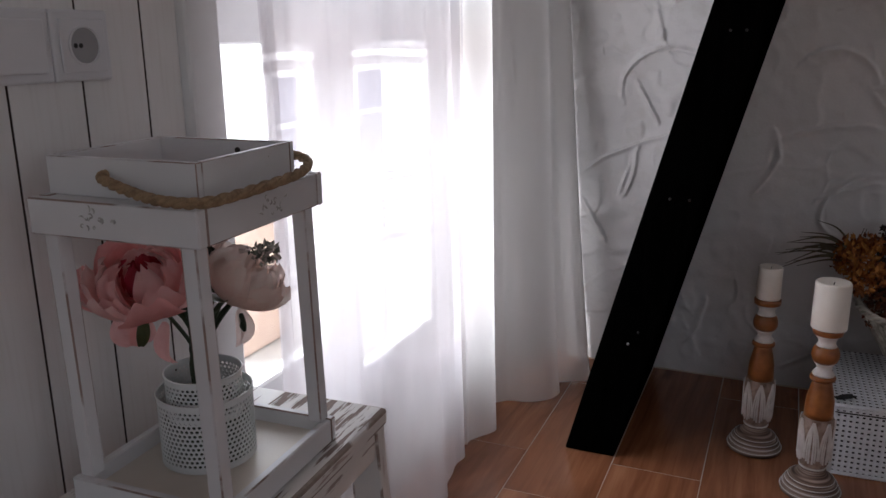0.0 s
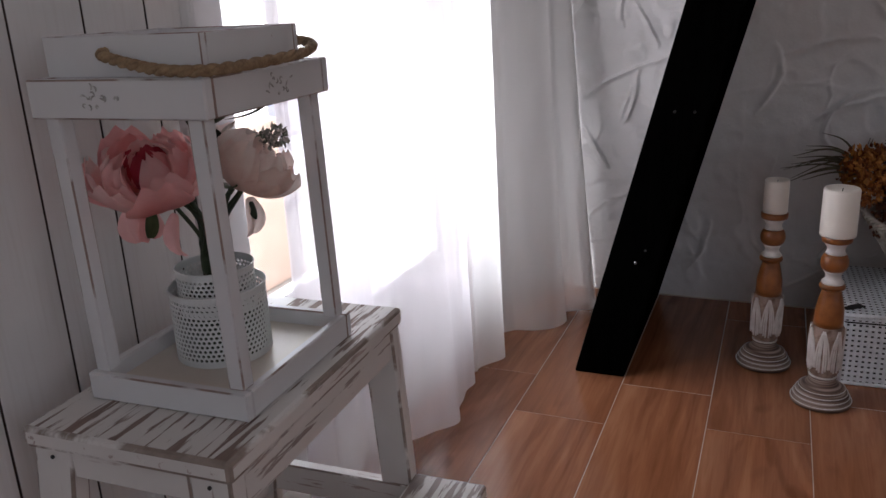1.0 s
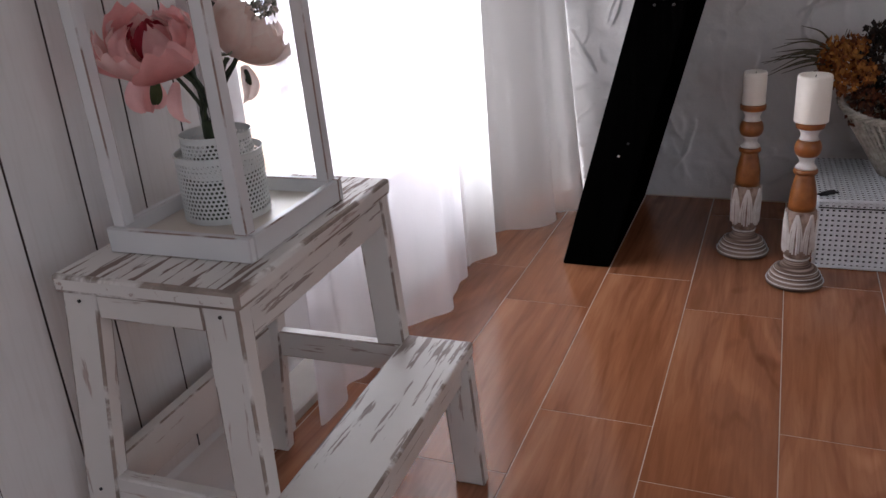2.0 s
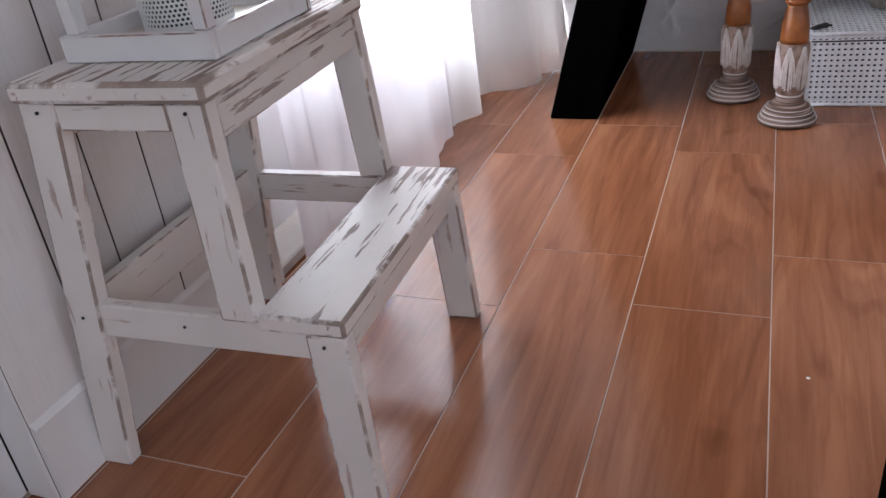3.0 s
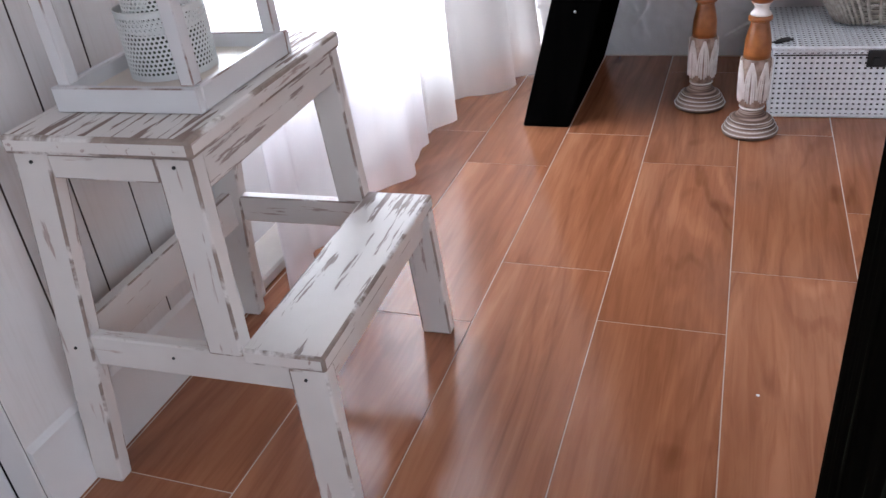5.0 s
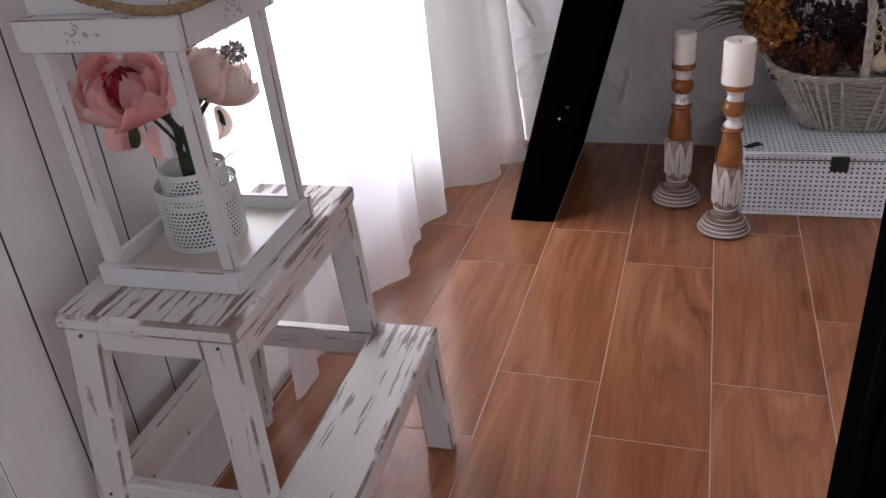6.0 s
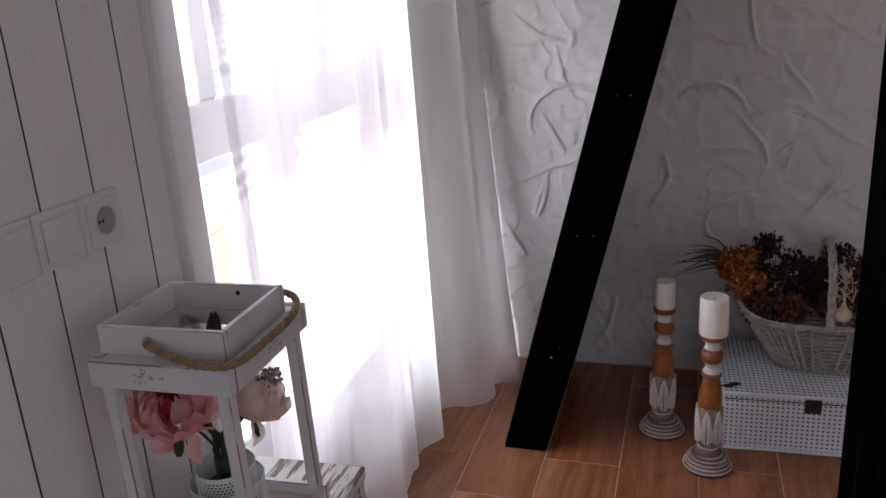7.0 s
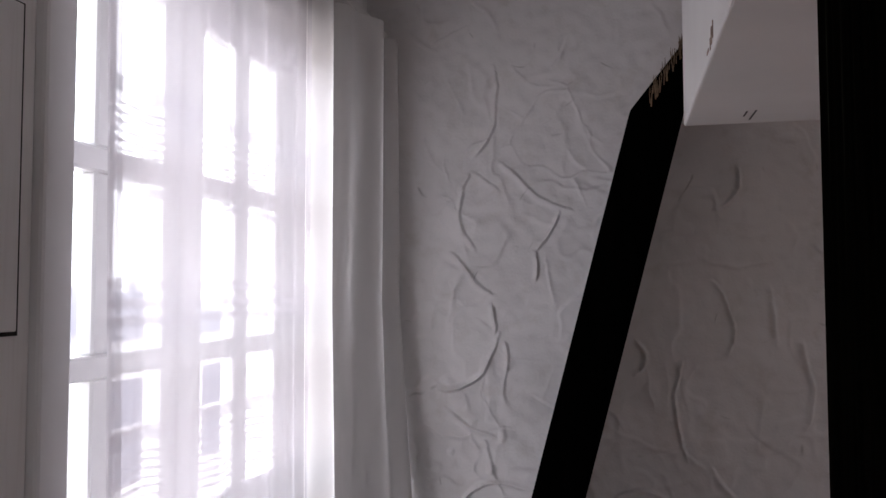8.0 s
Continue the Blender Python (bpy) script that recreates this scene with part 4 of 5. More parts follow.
def cup_petal(bm, base, radius, a, half, t1, flare, squash, ruffle, phase):
    """A petal that rises from the base of the bloom and closes over it; t1: how far it comes round from below."""
    def place(u, v):
        s = 2 * u - 1
        th = 0.25 + (t1 - 0.25) * v * (1 - 0.13 * s * s + 0.05 * math.sin(7 * s + phase))
        az = a + s * half * (0.35 + 0.65 * math.sin(math.pi * min(1.0, 0.15 + 0.72 * v)))
        r = radius * (1 + flare * v ** 3 + 0.05 * s * s * v + ruffle * v * (math.sin(3.1 * s + phase) + 0.6 * math.sin(8 * s + 2 * phase)))
        return base @ Vector((r * math.sin(th) * math.cos(az), r * math.sin(th) * math.sin(az), -r * math.cos(th) * squash))
    return sheet(10, 9, place, bm)


def bloom(name, centre, size, lean, angle, material, seed, parent, core=None, parted=None):
    """A peony: cupped layers round a heart; it leans towards a heading, and may be parted on one side."""
    rnd = random.Random(seed)
    bm, inner = bmesh.new(), bmesh.new()
    base = Matrix.Translation(centre) @ Matrix.Rotation(radians(angle), 4, Vector((-math.sin(radians(lean)), math.cos(radians(lean)), 0)))
    for n, r, half, t1, flare in ((6, 1.0, 0.60, 98, 0.28), (6, 0.95, 0.62, 116, 0.12), (7, 0.84, 0.56, 132, 0.04), (6, 0.70, 0.60, 142, 0.0), (5, 0.54, 0.62, 150, -0.05)):
        turn = rnd.uniform(0, 360)
        for k in range(n):
            a = (turn + 360 * (k + rnd.uniform(-0.18, 0.18)) / n + 180) % 360 - 180
            if parted is not None and r < 0.9 and abs((a - parted + 180) % 360 - 180) < 15:
                continue
            cup_petal(bm, base, size * r * rnd.uniform(0.90, 1.08), radians(a), half * rnd.uniform(0.9, 1.15), radians(t1 + rnd.uniform(-14, 14)), flare * rnd.uniform(0.2, 1.7), 0.82, 0.05, rnd.uniform(0, 6))
    part(name, bm, material, parent, smooth=True)
    if core:
        for k in range(9):
            cup_petal(inner, base, size * rnd.uniform(0.36, 0.46), k * 0.72, 0.55, radians(rnd.uniform(130, 155)), 0.1, 1.0, 0.05, k)
        part("bloom_heart", inner, core, parent, "deep pink inner petals", smooth=True)
    else:
        inner.free()


def bouquet():
    b = thing("flower_bouquet", pose(VASE.x, VASE.y, 0.513), "pink and blush artificial peonies on dark green stems", "flowers")
    heads = (Vector((-0.040, -0.030, 0.204)), Vector((0.066, 0.004, 0.210)))
    bloom("bloom", heads[0], 0.051, -75, 18, PINK, 3, b, CORE, -58)
    bloom("bloom", heads[1], 0.041, 35, 42, PALE, 5, b)
    bm = bmesh.new()
    tuft(bm, heads[1] + Vector((0.016, 0.006, 0.022)), (0.018, 0.018, 0.012), 110, 0.0036, random.Random(6))
    part("bud_spray", bm, BUDS, b, "grey-green bud spray")
    rnd = random.Random(2)
    for k in range(16):
        a = k * 2.4
        r = 0.010 + 0.006 * rnd.random()
        tip = heads[k % 2] * 0.55 + Vector((rnd.uniform(-0.012, 0.012), rnd.uniform(-0.012, 0.012), 0.065))
        line = smooth_line([(r * 1.1 * math.cos(a), r * 1.1 * math.sin(a), 0.060), (r * 0.8 * math.cos(a + 1), r * 0.8 * math.sin(a + 1), 0.085), (0.7 * r * math.cos(a + 2), 0.7 * r * math.sin(a + 2), 0.125), tip], 6)
        part("stem", tube(line, 0.0022, 6), STEM, b, smooth=True)
    part("binding", lathe([(0.0125, 0.088), (0.0135, 0.092), (0.0135, 0.105), (0.0125, 0.110)], 14), STEM, b, smooth=True)
    drop = ((-0.062, -0.038, 0.166, 20, 72, 0.042, 0.017, PINK), (-0.050, -0.030, 0.160, 60, 82, 0.036, 0.014, PINK), (-0.012, -0.034, 0.160, -20, 66, 0.046, 0.016, PINK),
            (0.055, 0.000, 0.172, 80, 66, 0.040, 0.012, PALE))
    for x, y, z, turn, down, ln, wide, mat in drop:
        bm = petal_at(ln, wide, -0.5, 0.35, 0.004, turn, pose(x, y, z, 0, 0, turn) @ pose(0, 0, 0, down, 0, 0), bmesh.new())
        part("petal", bm, mat, b, smooth=True)
    for x, y, z, turn, down, ln, wide, mat in ((-0.036, -0.040, 0.164, 30, 66, 0.032, 0.007, LEAF), (0.030, -0.012, 0.188, 70, 8, 0.044, 0.009, LEAF), (0.058, -0.002, 0.168, 50, 70, 0.020, 0.004, STEM), (-0.020, 0.020, 0.235, 150, -10, 0.05, 0.010, LEAF),
                                               (0.040, -0.004, 0.250, 105, -8, 0.060, 0.008, STEM), (0.022, -0.010, 0.228, -70, -50, 0.045, 0.010, STEM), (0.026, -0.006, 0.205, 60, 20, 0.045, 0.010, STEM), (0.030, 0.0, 0.225, 20, -20, 0.030, 0.012, STEM),
                                               (0.000, 0.010, 0.262, 200, -28, 0.055, 0.011, STEM), (-0.085, -0.035, 0.178, -60, 5, 0.026, 0.008, LEAF)):
        bm = petal_at(ln, wide, 0.3, 0.4, 0.002, turn, pose(x, y, z, 0, 0, turn) @ pose(0, 0, 0, down, 0, 0), bmesh.new())
        part("leaf", bm, mat, b, smooth=True)


bouquet()

# ---- candlesticks ----


def candlestick(x, y, turn, candle_r, candle_h):
    c = thing("candlestick", pose(x, y, 0, 0, 0, turn), "turned wooden candlestick, whitewashed and orange-brown, on the floor", "candlestick", "candlesticks on the floor")
    part("foot", lathe([(0.052, 0.0), (0.060, 0.002), (0.061, 0.009), (0.057, 0.013), (0.0575, 0.018), (0.053, 0.021), (0.0535, 0.026), (0.047, 0.030), (0.0475, 0.035), (0.040, 0.041), (0.030, 0.047), (0.026, 0.056), (0.024, 0.066)], 40), RINGED, c, "ringed whitewashed foot", smooth=True)
    for rr, zz, th in ((0.0605, 0.0105, 0.0012), (0.0562, 0.0195, 0.0010), (0.0520, 0.0275, 0.0010), (0.0462, 0.0362, 0.0009), (0.0262, 0.0635, 0.0020)):
        ring = [(rr * math.cos(a * math.pi / 20), rr * math.sin(a * math.pi / 20), zz) for a in range(40)]
        part("foot_ring", tube(ring, th, 6, closed=True), TURNED_WHITE, c, "white ring of the foot", smooth=True)
    part("carved_shaft", lathe([(0.024, 0.066), (0.0285, 0.070), (0.031, 0.095), (0.0335, 0.130), (0.0335, 0.160), (0.031, 0.174), (0.029, 0.178)], 48, lobes=12, lobe=0.03), SHAFT, c, "carved whitewashed shaft")
    for k in range(7):
        a = k * 2 * math.pi / 7
        curves = [((0.40 * q, 0.076 + 0.012 * q), (0.40 * q, 0.112), (0.27 * q, 0.145), (0.03, 0.173)) for q in (1.0, 0.62, 0.28)]
        for c_line in curves:
            for sgn in (-1, 1):
                line = [((0.0315 + 0.016 * (z - 0.076)) * 1.03 * math.cos(a + sgn * w), (0.0315 + 0.016 * (z - 0.076)) * 1.03 * math.sin(a + sgn * w), z) for w, z in c_line]
                part("carved_leaf", tube(smooth_line(line, 3), 0.0021, 5), TURNED_WHITE, c, smooth=True)
    part("baluster", lathe([(0.029, 0.178), (0.0285, 0.190), (0.0275, 0.215), (0.0225, 0.240), (0.0195, 0.252), (0.0195, 0.258)], 32), ORANGEWOOD, c, "orange-brown baluster", smooth=True)
    part("ring", lathe([(0.020, 0.258), (0.0245, 0.260), (0.0255, 0.264), (0.0245, 0.268), (0.020, 0.270)], 32), ORANGEWOOD, c, smooth=True)
    part("neck", lathe([(0.021, 0.270), (0.022, 0.274), (0.0165, 0.280), (0.0145, 0.286), (0.017, 0.293), (0.021, 0.298)], 32), TURNED_WHITE, c, "white neck", smooth=True)
    part("ball", lathe([(0.020, 0.298), (0.0245, 0.303), (0.0268, 0.310), (0.0272, 0.316), (0.0262, 0.323), (0.0235, 0.330), (0.020, 0.334)], 32), ORANGEWOOD, c, "orange-brown ball", smooth=True)
    part("collar", lathe([(0.020, 0.334), (0.017, 0.340), (0.0175, 0.348), (0.0225, 0.355), (0.0245, 0.358)], 32), TURNED_WHITE, c, smooth=True)
    part("dish", lathe([(0.0245, 0.358), (0.0285, 0.360), (0.0295, 0.366), (0.0290, 0.372), (0.0265, 0.373)], 32), ORANGEWOOD, c, smooth=True)
    n = thing("candle", pose(x, y, 0.3732), "stout ivory candle on the wooden candlestick", "candle", "candles")
    part("wax", lathe([(candle_r * 0.985, 0), (candle_r, 0.003), (candle_r * 0.99, candle_h - 0.004), (candle_r * 0.93, candle_h), (candle_r * 0.82, candle_h - 0.001), (candle_r * 0.55, candle_h - 0.006), (0.004, candle_h - 0.007)], 32), WAX, n, smooth=True)
    part("wick", tube([(0, 0, candle_h - 0.009), (0.0005, 0, candle_h - 0.004), (0.0015, 0.001, candle_h - 0.001)], 0.0009, 6), WICK, n)


candlestick(1.102, 2.022, 20, 0.0262, 0.075)
candlestick(1.222, 1.864, 0, 0.0345, 0.098)

# ---- woven box ----


def weave_face(m, w, h, nx, nz, bm, depth=0.004, hole=0.155):
    """Cord weave: each cell swells slightly; its small sunk opening is coloured near-black, as if unlit."""
    dx, dz = w / nx, h / nz
    for i in range(nx):
        for j in range(nz):
            x0, z0 = i * dx, j * dz
            cx, cz = x0 + dx / 2, z0 + dz / 2
            hx, hz = dx * hole, dz * hole * 0.8
            o = [bm.verts.new(m @ Vector((x, 0, z))) for x, z in ((x0, z0), (x0 + dx, z0), (x0 + dx, z0 + dz), (x0, z0 + dz))]
            p = [bm.verts.new(m @ Vector((cx + a * hx * 1.35, -0.0016, cz + b * hz * 1.35))) for a, b in ((-1, -1), (1, -1), (1, 1), (-1, 1))]
            q = [bm.verts.new(m @ Vector((cx + a * hx, depth, cz + b * hz))) for a, b in ((-1, -1), (1, -1), (1, 1), (-1, 1))]
            for k in range(4):
                r = (k + 1) % 4
                bm.faces.new((o[k], o[r], p[r], p[k]))
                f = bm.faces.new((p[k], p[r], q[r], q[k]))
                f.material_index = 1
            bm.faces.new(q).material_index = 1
    return bm


def woven_box():
    w, d, h, lid = 0.362, 0.335, 0.152, 0.173
    b = thing("woven_box", pose(1.262, 1.960, 0, 0, 0, 2.2), "white woven lidded storage box with a black latch", "storage box")
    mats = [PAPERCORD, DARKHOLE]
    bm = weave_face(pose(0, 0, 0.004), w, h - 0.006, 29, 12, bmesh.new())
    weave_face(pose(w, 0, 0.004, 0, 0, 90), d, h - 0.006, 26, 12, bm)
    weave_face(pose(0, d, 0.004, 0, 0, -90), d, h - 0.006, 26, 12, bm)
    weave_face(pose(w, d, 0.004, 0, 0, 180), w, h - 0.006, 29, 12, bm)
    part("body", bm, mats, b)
    part("inner_wall", block(0.005, w - 0.005, 0.005, d - 0.005, 0.001, h - 0.003), PAPERCORD, b)
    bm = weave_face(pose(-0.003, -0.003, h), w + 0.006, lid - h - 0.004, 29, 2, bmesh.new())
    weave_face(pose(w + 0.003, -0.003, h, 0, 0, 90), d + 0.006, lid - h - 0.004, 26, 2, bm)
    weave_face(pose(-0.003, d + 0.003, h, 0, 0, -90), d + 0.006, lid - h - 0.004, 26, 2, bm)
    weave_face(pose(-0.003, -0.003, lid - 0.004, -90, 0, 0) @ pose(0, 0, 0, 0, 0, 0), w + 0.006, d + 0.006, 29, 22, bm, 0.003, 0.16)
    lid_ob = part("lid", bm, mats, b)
    part("lid_core", block(0.0, w, 0.0, d, h - 0.0025, lid - 0.009), PAPERCORD, lid_ob)
    for x, y in ((0, 0), (w, 0), (0, d), (w, d)):
        part("corner_cord", tube([(x, y, 0.003), (x, y, h - 0.003)], 0.0045, 8), PAPERCORD, b, smooth=True)
    part("bottom_cord", tube([(0, -0.001, 0.005), (w, -0.001, 0.005)], 0.0045, 8), PAPERCORD, b, smooth=True)
    part("lid_cord", tube([(-0.003, -0.004, lid - 0.005), (w + 0.003, -0.004, lid - 0.005)], 0.0045, 8), PAPERCORD, lid_ob, smooth=True)
    part("lid_cord", tube([(-0.003, -0.004, lid - 0.005), (-0.003, d, lid - 0.005)], 0.0045, 8), PAPERCORD, lid_ob, smooth=True)
    # black strip added for the shade between lid and body
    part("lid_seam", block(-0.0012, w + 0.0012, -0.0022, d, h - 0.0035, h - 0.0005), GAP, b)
    latch = part("latch", block(0.194, 0.234, -0.010, -0.003, 0.124, 0.162, 0.002, 2), BLACKMETAL, b, "black metal latch")
    part("latch_tongue", block(0.205, 0.221, -0.015, -0.009, 0.131, 0.148, 0.002, 2), BLACKMETAL, latch)
    part("side_handle", tube(smooth_line([(-0.002, 0.05, 0.150), (-0.018, 0.04, 0.160), (0.008, 0.02, 0.176), (0.026, 0.028, 0.178), (0.040, 0.03, 0.177)], 6), [0.004] * 12 + [0.006] * 9 + [0.003] * 4, 8), BLACKMETAL, b, "black strap", smooth=True)


woven_box()

# ---- basket and dried flowers ----
BASKET = Vector((1.515, 2.180, 0.1785))


def ring_at(t, k):
    """A point on the basket's flaring oval at height k from 0 to 1."""
    rx, ry = 0.120 + 0.100 * k, 0.085 + 0.035 * k
    c, s = math.cos(t), math.sin(t)
    e = 0.52
    dip = 0.03 * (abs(c) ** 2) * k
    return Vector((math.copysign(abs(c) ** e, c) * rx, math.copysign(abs(s) ** e, s) * ry, 0.004 + k * 0.135 + dip))


def wicker_basket():
    b = thing("wicker_basket", pose(*BASKET), "whitewashed wicker basket with a hoop handle on the woven box", "basket")
    stakes, rows = 60, 22
    bm = bmesh.new()
    for r in range(rows):
        k = (r + 0.5) / rows
        pts = []
        for i in range(stakes * 2):
            t = 2 * math.pi * i / (stakes * 2)
            p = ring_at(t, k)
            out = Vector((math.cos(t), math.sin(t), 0)) * (0.0026 if (i // 2 + r) % 2 else -0.0026)
            pts.append(p + out)
        tube(pts, 0.0024, 5, bm, closed=True)
    part("weave", bm, WICKER, b, smooth=True)
    for i in range(stakes):
        t = 2 * math.pi * (i + 0.5) / stakes
        part("stake", tube([ring_at(t, k / 6) + 0.0025 * Vector((math.cos(t), math.sin(t), 0)) for k in range(7)], 0.0043, 6), WICKER, b, smooth=True)
    bm = bmesh.new()
    for s in range(3):
        pts = []
        for i in range(120):
            t = 2 * math.pi * i / 120
            p = ring_at(t, 1.0)
            a = i * 0.9 + s * 2.094
            out = Vector((math.cos(t), math.sin(t), 0))
            pts.append(p + 0.005 * (math.cos(a) * out + math.sin(a) * Vector((0, 0, 1))))
        tube(pts, 0.0046, 6, bm, closed=True)
    part("rim", bm, WICKER, b, smooth=True)
    part("bottom", lathe([(0.07, 0.0), (0.08, 0.0), (0.08, 0.004), (0.07, 0.004)], 40), WICKER, b).scale = (1.5, 1.05, 1)
    arch = [Vector((0, 0.118 * math.cos(a), 0.14 + 0.20 * max(0.0, math.sin(a)) ** 0.8)) for a in [math.pi * k / 40 for k in range(41)]]
    bm = bmesh.new()
    for s in range(3):
        tube([p + 0.006 * Vector((math.cos(i * 0.5 + s * 2.094), 0, math.sin(i * 0.5 + s * 2.094))) for i, p in enumerate(arch)], 0.006, 7, bm)
    part("handle", bm, WICKER, b, smooth=True)


wicker_basket()


def dried_flowers():
    f = thing("dried_flowers", pose(BASKET.x, BASKET.y, BASKET.z + 0.01), "dried orange hydrangea and near-black foliage in the basket", "dried flowers")
    rnd = random.Random(21)
    bm = bmesh.new()
    for c in ((-0.245, -0.03, 0.285), (-0.215, -0.06, 0.255), (-0.255, 0.0, 0.245), (-0.205, -0.02, 0.290), (-0.225, -0.07, 0.215), (-0.180, -0.07, 0.240)):
        tuft(bm, c, (0.034, 0.034, 0.032), 130, 0.0075, rnd)
    part("hydrangea_head", bm, HYDRANGEA, f, "dried orange hydrangea head")
    bm = bmesh.new()
    for _ in range(26):
        tuft(bm, (rnd.uniform(-0.18, 0.04), rnd.uniform(-0.05, 0.06), rnd.uniform(0.16, 0.315)), (0.035, 0.035, 0.035), 90, 0.007, rnd)
    part("dark_foliage", bm, DARKDRY, f, "near-black dried foliage")
    bm = bmesh.new()
    for _ in range(22):
        tuft(bm, (rnd.uniform(-0.19, 0.18), rnd.uniform(-0.08, 0.06), rnd.uniform(0.13, 0.20)), (0.035, 0.03, 0.03), 80, 0.007, rnd)
    for _ in range(22):
        tuft(bm, (rnd.uniform(0.06, 0.21), rnd.uniform(-0.03, 0.06), rnd.uniform(0.16, 0.26)), (0.035, 0.03, 0.03), 80, 0.007, rnd)
    part("red_foliage", bm, REDDRY, f, "rust red dried foliage")
    for k in range(15):
        bm = bmesh.new()
        a = rnd.uniform(-0.8, 1.0)
        ln = rnd.uniform(0.11, 0.20)
        root = Vector((-0.22, rnd.uniform(-0.03, 0.02), 0.250 + rnd.uniform(-0.01, 0.02)))
        tip = root + Vector((-ln * math.cos(a), rnd.uniform(-0.04, 0.05), ln * (0.50 * math.sin(a) + 0.08)))
        midp = (root + tip) / 2 + Vector((0, 0, 0.02 + 0.01 * a))
        pts = smooth_line([root, midp, tip + Vector((0, 0, -0.012 if k % 3 == 0 else 0.004))], 6)
        tube(pts, [0.0042 * (1 - 0.88 * i / (len(pts) - 1)) for i in range(len(pts))], 5, bm)
        part("grass_blade", bm, BLADE, f)
    for k in range(7):
        x = rnd.uniform(-0.24, -0.08)
        pts = smooth_line([(x, 0, 0.24), (x + rnd.uniform(-0.01, 0.01), 0.0, 0.28), (x + rnd.uniform(-0.02, 0.015), 0.0, 0.30 + rnd.random() * 0.03)], 4)
        part("dry_twig", tube(pts, [0.0015] * 4 + [0.0009] * 5, 4), BLADE, f)
    for x, y, z, s in ((0.028, -0.116, 0.172, 0.021), (0.095, -0.085, 0.190, 0.020), (0.135, -0.06, 0.178, 0.019)):
        bm = lathe([(s * 0.15, -s), (s * 0.7, -s * 0.75), (s, -s * 0.1), (s * 0.85, s * 0.5), (s * 0.4, s * 0.9), (s * 0.14, s * 1.5), (s * 0.08, s * 2.6)], 20)
        part("onion_bulb", bm, BULB, f, "dry onion bulb", smooth=True).matrix_local = pose(x, y, z, 0, 0, 0)
    for k in range(10):
        x = rnd.uniform(0.015, 0.05)
        pts = smooth_line([(x, -0.11, 0.21 + rnd.uniform(-0.01, 0.02)), (x + rnd.uniform(-0.03, 0.03), -0.12, 0.24), (x + rnd.uniform(-0.05, 0.03), -0.115, 0.23 + rnd.random() * 0.08)], 5)
        part("raffia", tube(pts, 0.0013, 4), BULB, f)
    bm = bmesh.new()
    tuft(bm, (0.065, -0.122, 0.125), (0.014, 0.006, 0.012), 26, 0.007, rnd)
    part("orange_sprig", bm, HYDRANGEA, f)


dried_flowers()

# ---- switches, hatch and ornament on the board wall ----


def wall_switches():
    s = thing("switch_plate", pose(W, 0.609, 0.911), "white triple switch and socket plate on the boards", "switch plate")
    w = 0.079
    for k in range(3):
        frame_ob = part("frame", block(0.0005, 0.010, k * w, (k + 1) * w - 0.001, 0, 0.074, 0.003, 2), PLASTIC, s)
        if k < 2:
            part("rocker", block(0.0102, 0.0145, k * w + 0.010, (k + 1) * w - 0.011, 0.010, 0.064, 0.002, 2), PLASTIC, s)
        else:
            part("socket_face", block(0.0102, 0.013, k * w + 0.009, (k + 1) * w - 0.010, 0.009, 0.065, 0.0015, 2), PLASTIC, s)
            ring = part("socket_well", lathe([(0.0215, 0.0), (0.0215, 0.0018), (0.0195, 0.0022), (0.0190, 0.0002), (0.0005, 0.0002)], 32), PLASTIC, s, "round recessed socket")
            ring.matrix_local = pose(0.0131, (k + 0.5) * w - 0.0005, 0.037, 90, 0, 90)
            # grey disc: the recess's shade put into its colour
            part("socket_shade", lathe([(0.0185, 0.0), (0.0185, 0.0005), (0.0004, 0.0005)], 32), SOCKETGREY, s).matrix_local = pose(0.0132, (k + 0.5) * w - 0.0005, 0.037, 90, 0, 90)
            for dy in (-0.0130, -0.0060):
                part("pin_hole", lathe([(0.0026, 0.0), (0.0026, 0.0008), (0.0004, 0.0008)], 12), DARKHOLE, s).matrix_local = pose(0.0134, (k + 0.5) * w + dy, 0.037, 90, 0, 90)


wall_switches()


def wall_hatch():
    h = thing("wall_hatch", pose(W, 0, 0), "white boarded hatch door with dark gaps in the wall", "hatch")
    part("backing", block(0.0006, 0.003, 0.512, 0.943, 1.423, 1.855), GAP, h)
    ys = [0.518, 0.586, 0.658, 0.730, 0.802, 0.874, 0.934]
    for a, b in zip(ys, ys[1:]):
        part("board", block(0.0032, 0.011, a + 0.0015, b - 0.0015, 1.429, 1.85, 0.0015), BOARD, h)


wall_hatch()


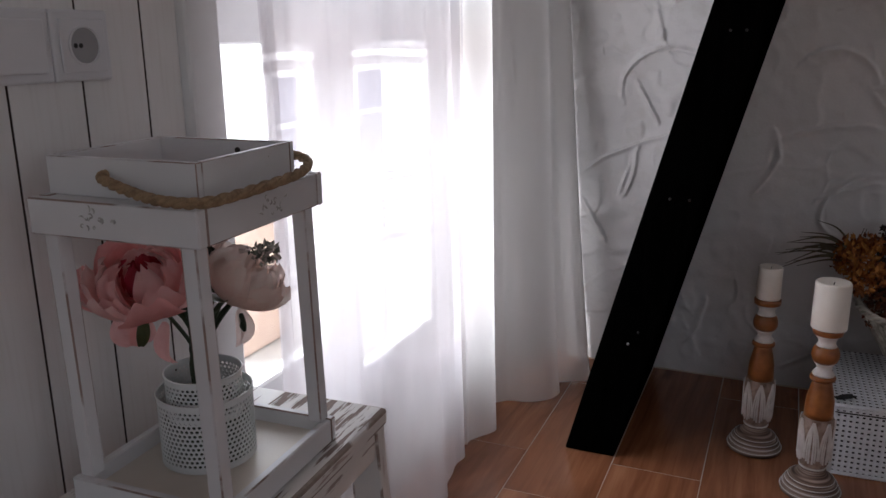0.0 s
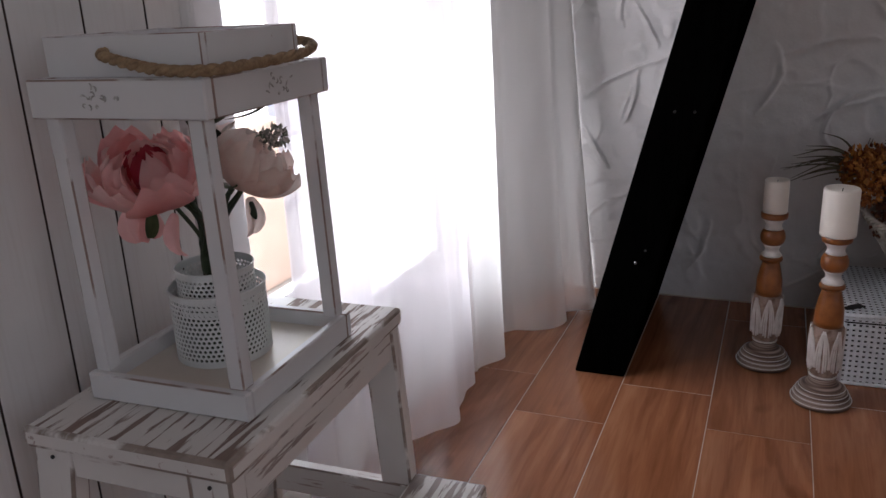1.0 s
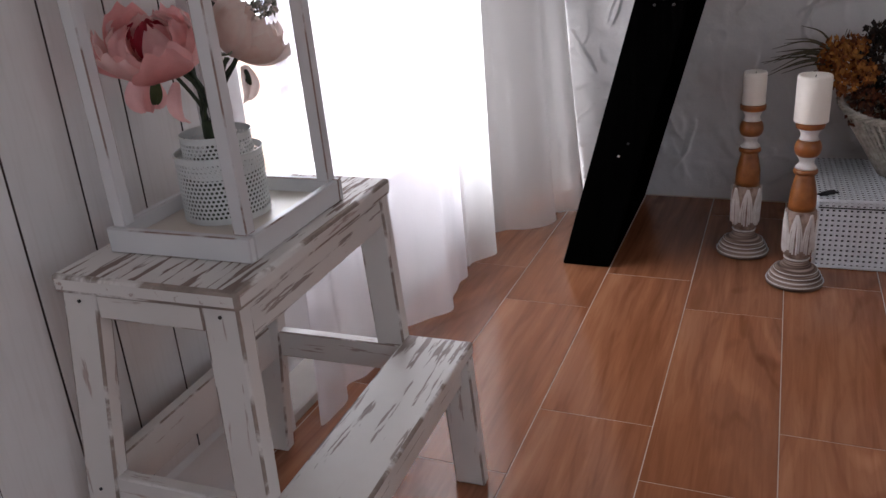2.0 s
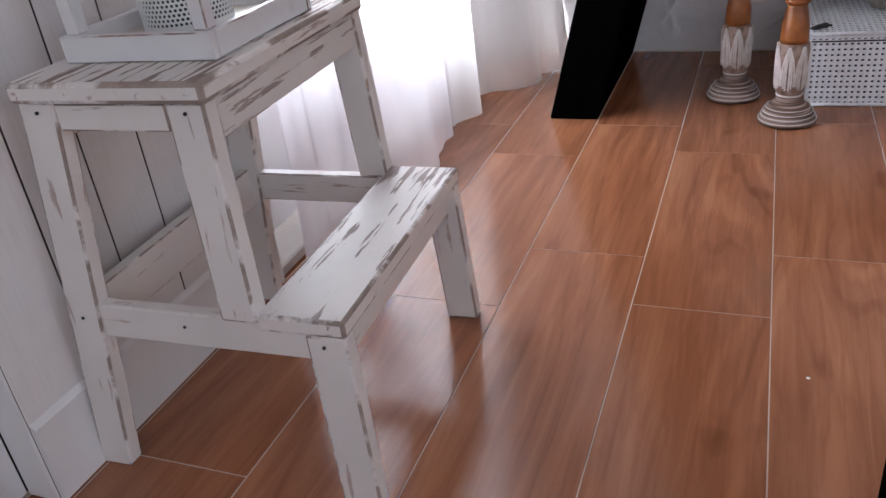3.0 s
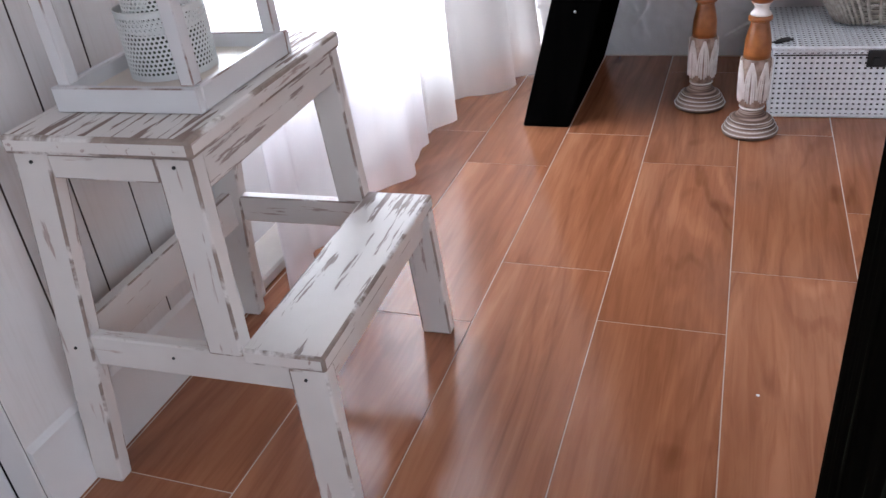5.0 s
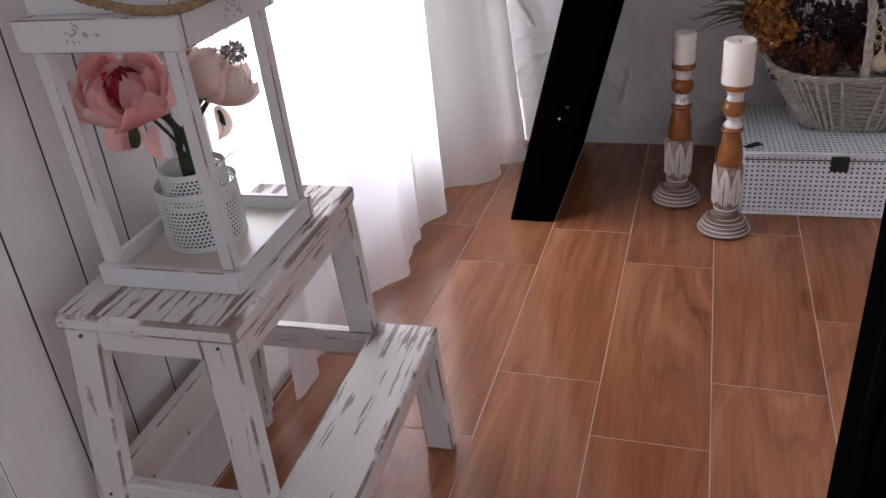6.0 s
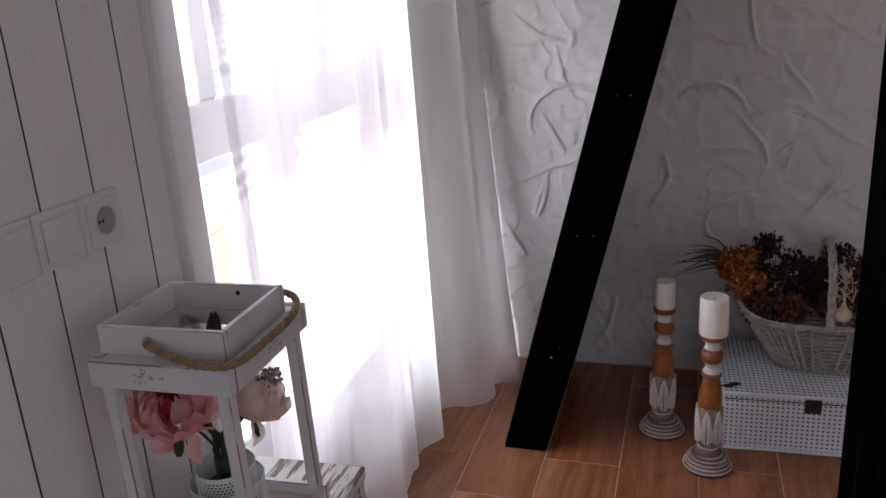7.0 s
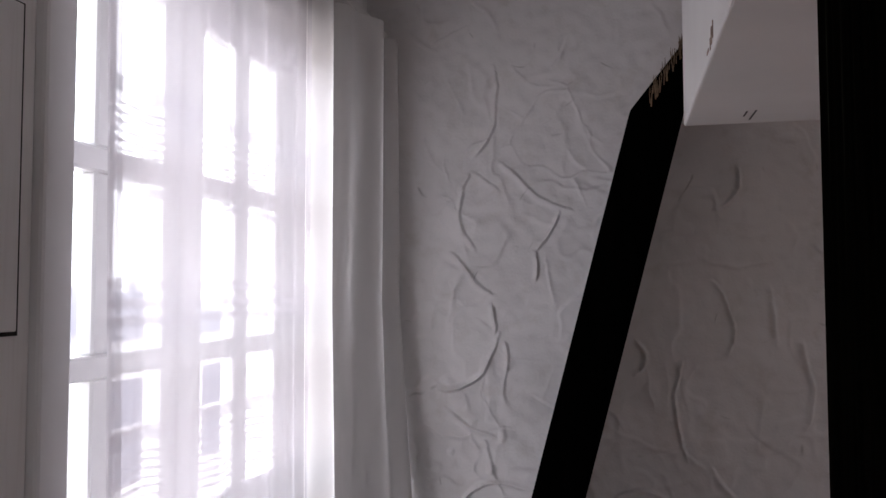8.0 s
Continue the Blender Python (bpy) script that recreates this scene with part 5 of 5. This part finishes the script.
def hanging_pot():
    o = thing("hanging_ornament", pose(W + 0.064, 0.735, 1.468), "grey banded ceramic ornament hung against the hatch", "ornament")
    prof = [(0.012, 0.0), (0.034, 0.003), (0.046, 0.014), (0.051, 0.034), (0.051, 0.05), (0.048, 0.08), (0.044, 0.11), (0.040, 0.15), (0.036, 0.19), (0.028, 0.215), (0.012, 0.225)]
    part("body", lathe(prof, 36), GREYPOT, o, smooth=True)
    for z, r in ((0.066, 0.0502), (0.078, 0.0488), (0.098, 0.0464), (0.104, 0.0456), (0.156, 0.0401)):
        part("band", lathe([(r - 0.001, z), (r + 0.0009, z + 0.001), (r + 0.0006, z + 0.005), (r - 0.001, z + 0.006)], 36), DARKPOT, o, smooth=True)
    part("cord", tube([(0, 0, 0.224), (-0.03, 0, 0.30), (-0.0505, 0, 0.36)], 0.0016, 6), DARKPOT, o)
    part("hook", tube([(-0.053, 0, 0.356), (-0.046, 0, 0.356), (-0.044, 0, 0.366)], 0.002, 6), BLACKMETAL, o)


hanging_pot()

# ---- pieces: wall boards and floor tiles ----
STEP, GROOVE = 0.0955, 0.8105


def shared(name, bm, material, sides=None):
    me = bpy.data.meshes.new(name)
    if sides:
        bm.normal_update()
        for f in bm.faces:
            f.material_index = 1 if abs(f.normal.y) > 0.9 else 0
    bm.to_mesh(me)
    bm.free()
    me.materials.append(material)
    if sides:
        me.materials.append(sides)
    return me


# groove sides take the dark brown that carries their shade
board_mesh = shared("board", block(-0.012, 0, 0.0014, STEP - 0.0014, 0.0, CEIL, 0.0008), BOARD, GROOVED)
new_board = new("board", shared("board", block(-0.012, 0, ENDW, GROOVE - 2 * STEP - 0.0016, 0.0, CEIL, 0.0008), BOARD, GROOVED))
new_board.location = (W, 0, 0)
new_board.parent = wall_west
k = -2
while GROOVE + k * STEP < 0.96:
    y = GROOVE + k * STEP
    if GROOVE + (k + 1) * STEP <= 0.968:
        ob = new("board", board_mesh)
    else:
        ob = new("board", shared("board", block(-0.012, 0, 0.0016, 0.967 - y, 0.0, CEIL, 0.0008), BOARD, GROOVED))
    ob.location = (W, y, 0)
    ob.parent = wall_west
    k += 1
for y0, y1, z0 in ((OP0, OP1 + 0.05, OPZ + 0.061), (OP1 + 0.051, P - 0.03, 0)):
    ob = new("board", shared("board", block(-0.012, 0, y0, y1, z0, CEIL, 0.0015), BOARD))
    ob.location = (W, 0, 0)
    ob.parent = wall_west

TW, TL = 0.198, 0.604
floor_ob = bpy.data.objects["floor"]
tile_mesh = shared("tile", block(0.0009, TW - 0.0009, 0.0007, TL - 0.0007, -0.009, 0, 0.0006), TILE)
starts = {-4: 0.598, -3: 1.022, -2: 0.609, -1: 1.066, 0: 0.645, 1: 1.49}
rnd = random.Random(5)
for col in range(-5, 11):
    x = 1.201 + col * TW
    s = starts.get(col, rnd.uniform(0, TL))
    y = s - math.ceil((s - BACK) / TL) * TL
    while y < P:
        xa, xb, ya, yb = max(x, W - 0.049), min(x + TW, EAST), max(y, BACK), min(y + TL, P)
        if xb - xa > 0.02 and yb - ya > 0.02:
            whole = xa == x and xb == x + TW and ya == y and yb == y + TL
            me = tile_mesh if whole else shared("tile", block(xa - x + 0.0012, xb - x - 0.0012, ya - y + 0.0012, yb - y - 0.0012, -0.009, 0, 0.0010), TILE)
            ob = new("tile", me)
            ob.location = (x, y, 0)
            ob.parent = floor_ob
        y += TL

speck = thing("paint_speck", pose(1.247, 0.933, 0.0), "tiny white speck on the tiled floor", "speck")
part("fleck", lathe([(0.0022, 0.0), (0.0026, 0.0004), (0.0015, 0.0012), (0.0004, 0.0014)], 9), PLASTIC, speck)
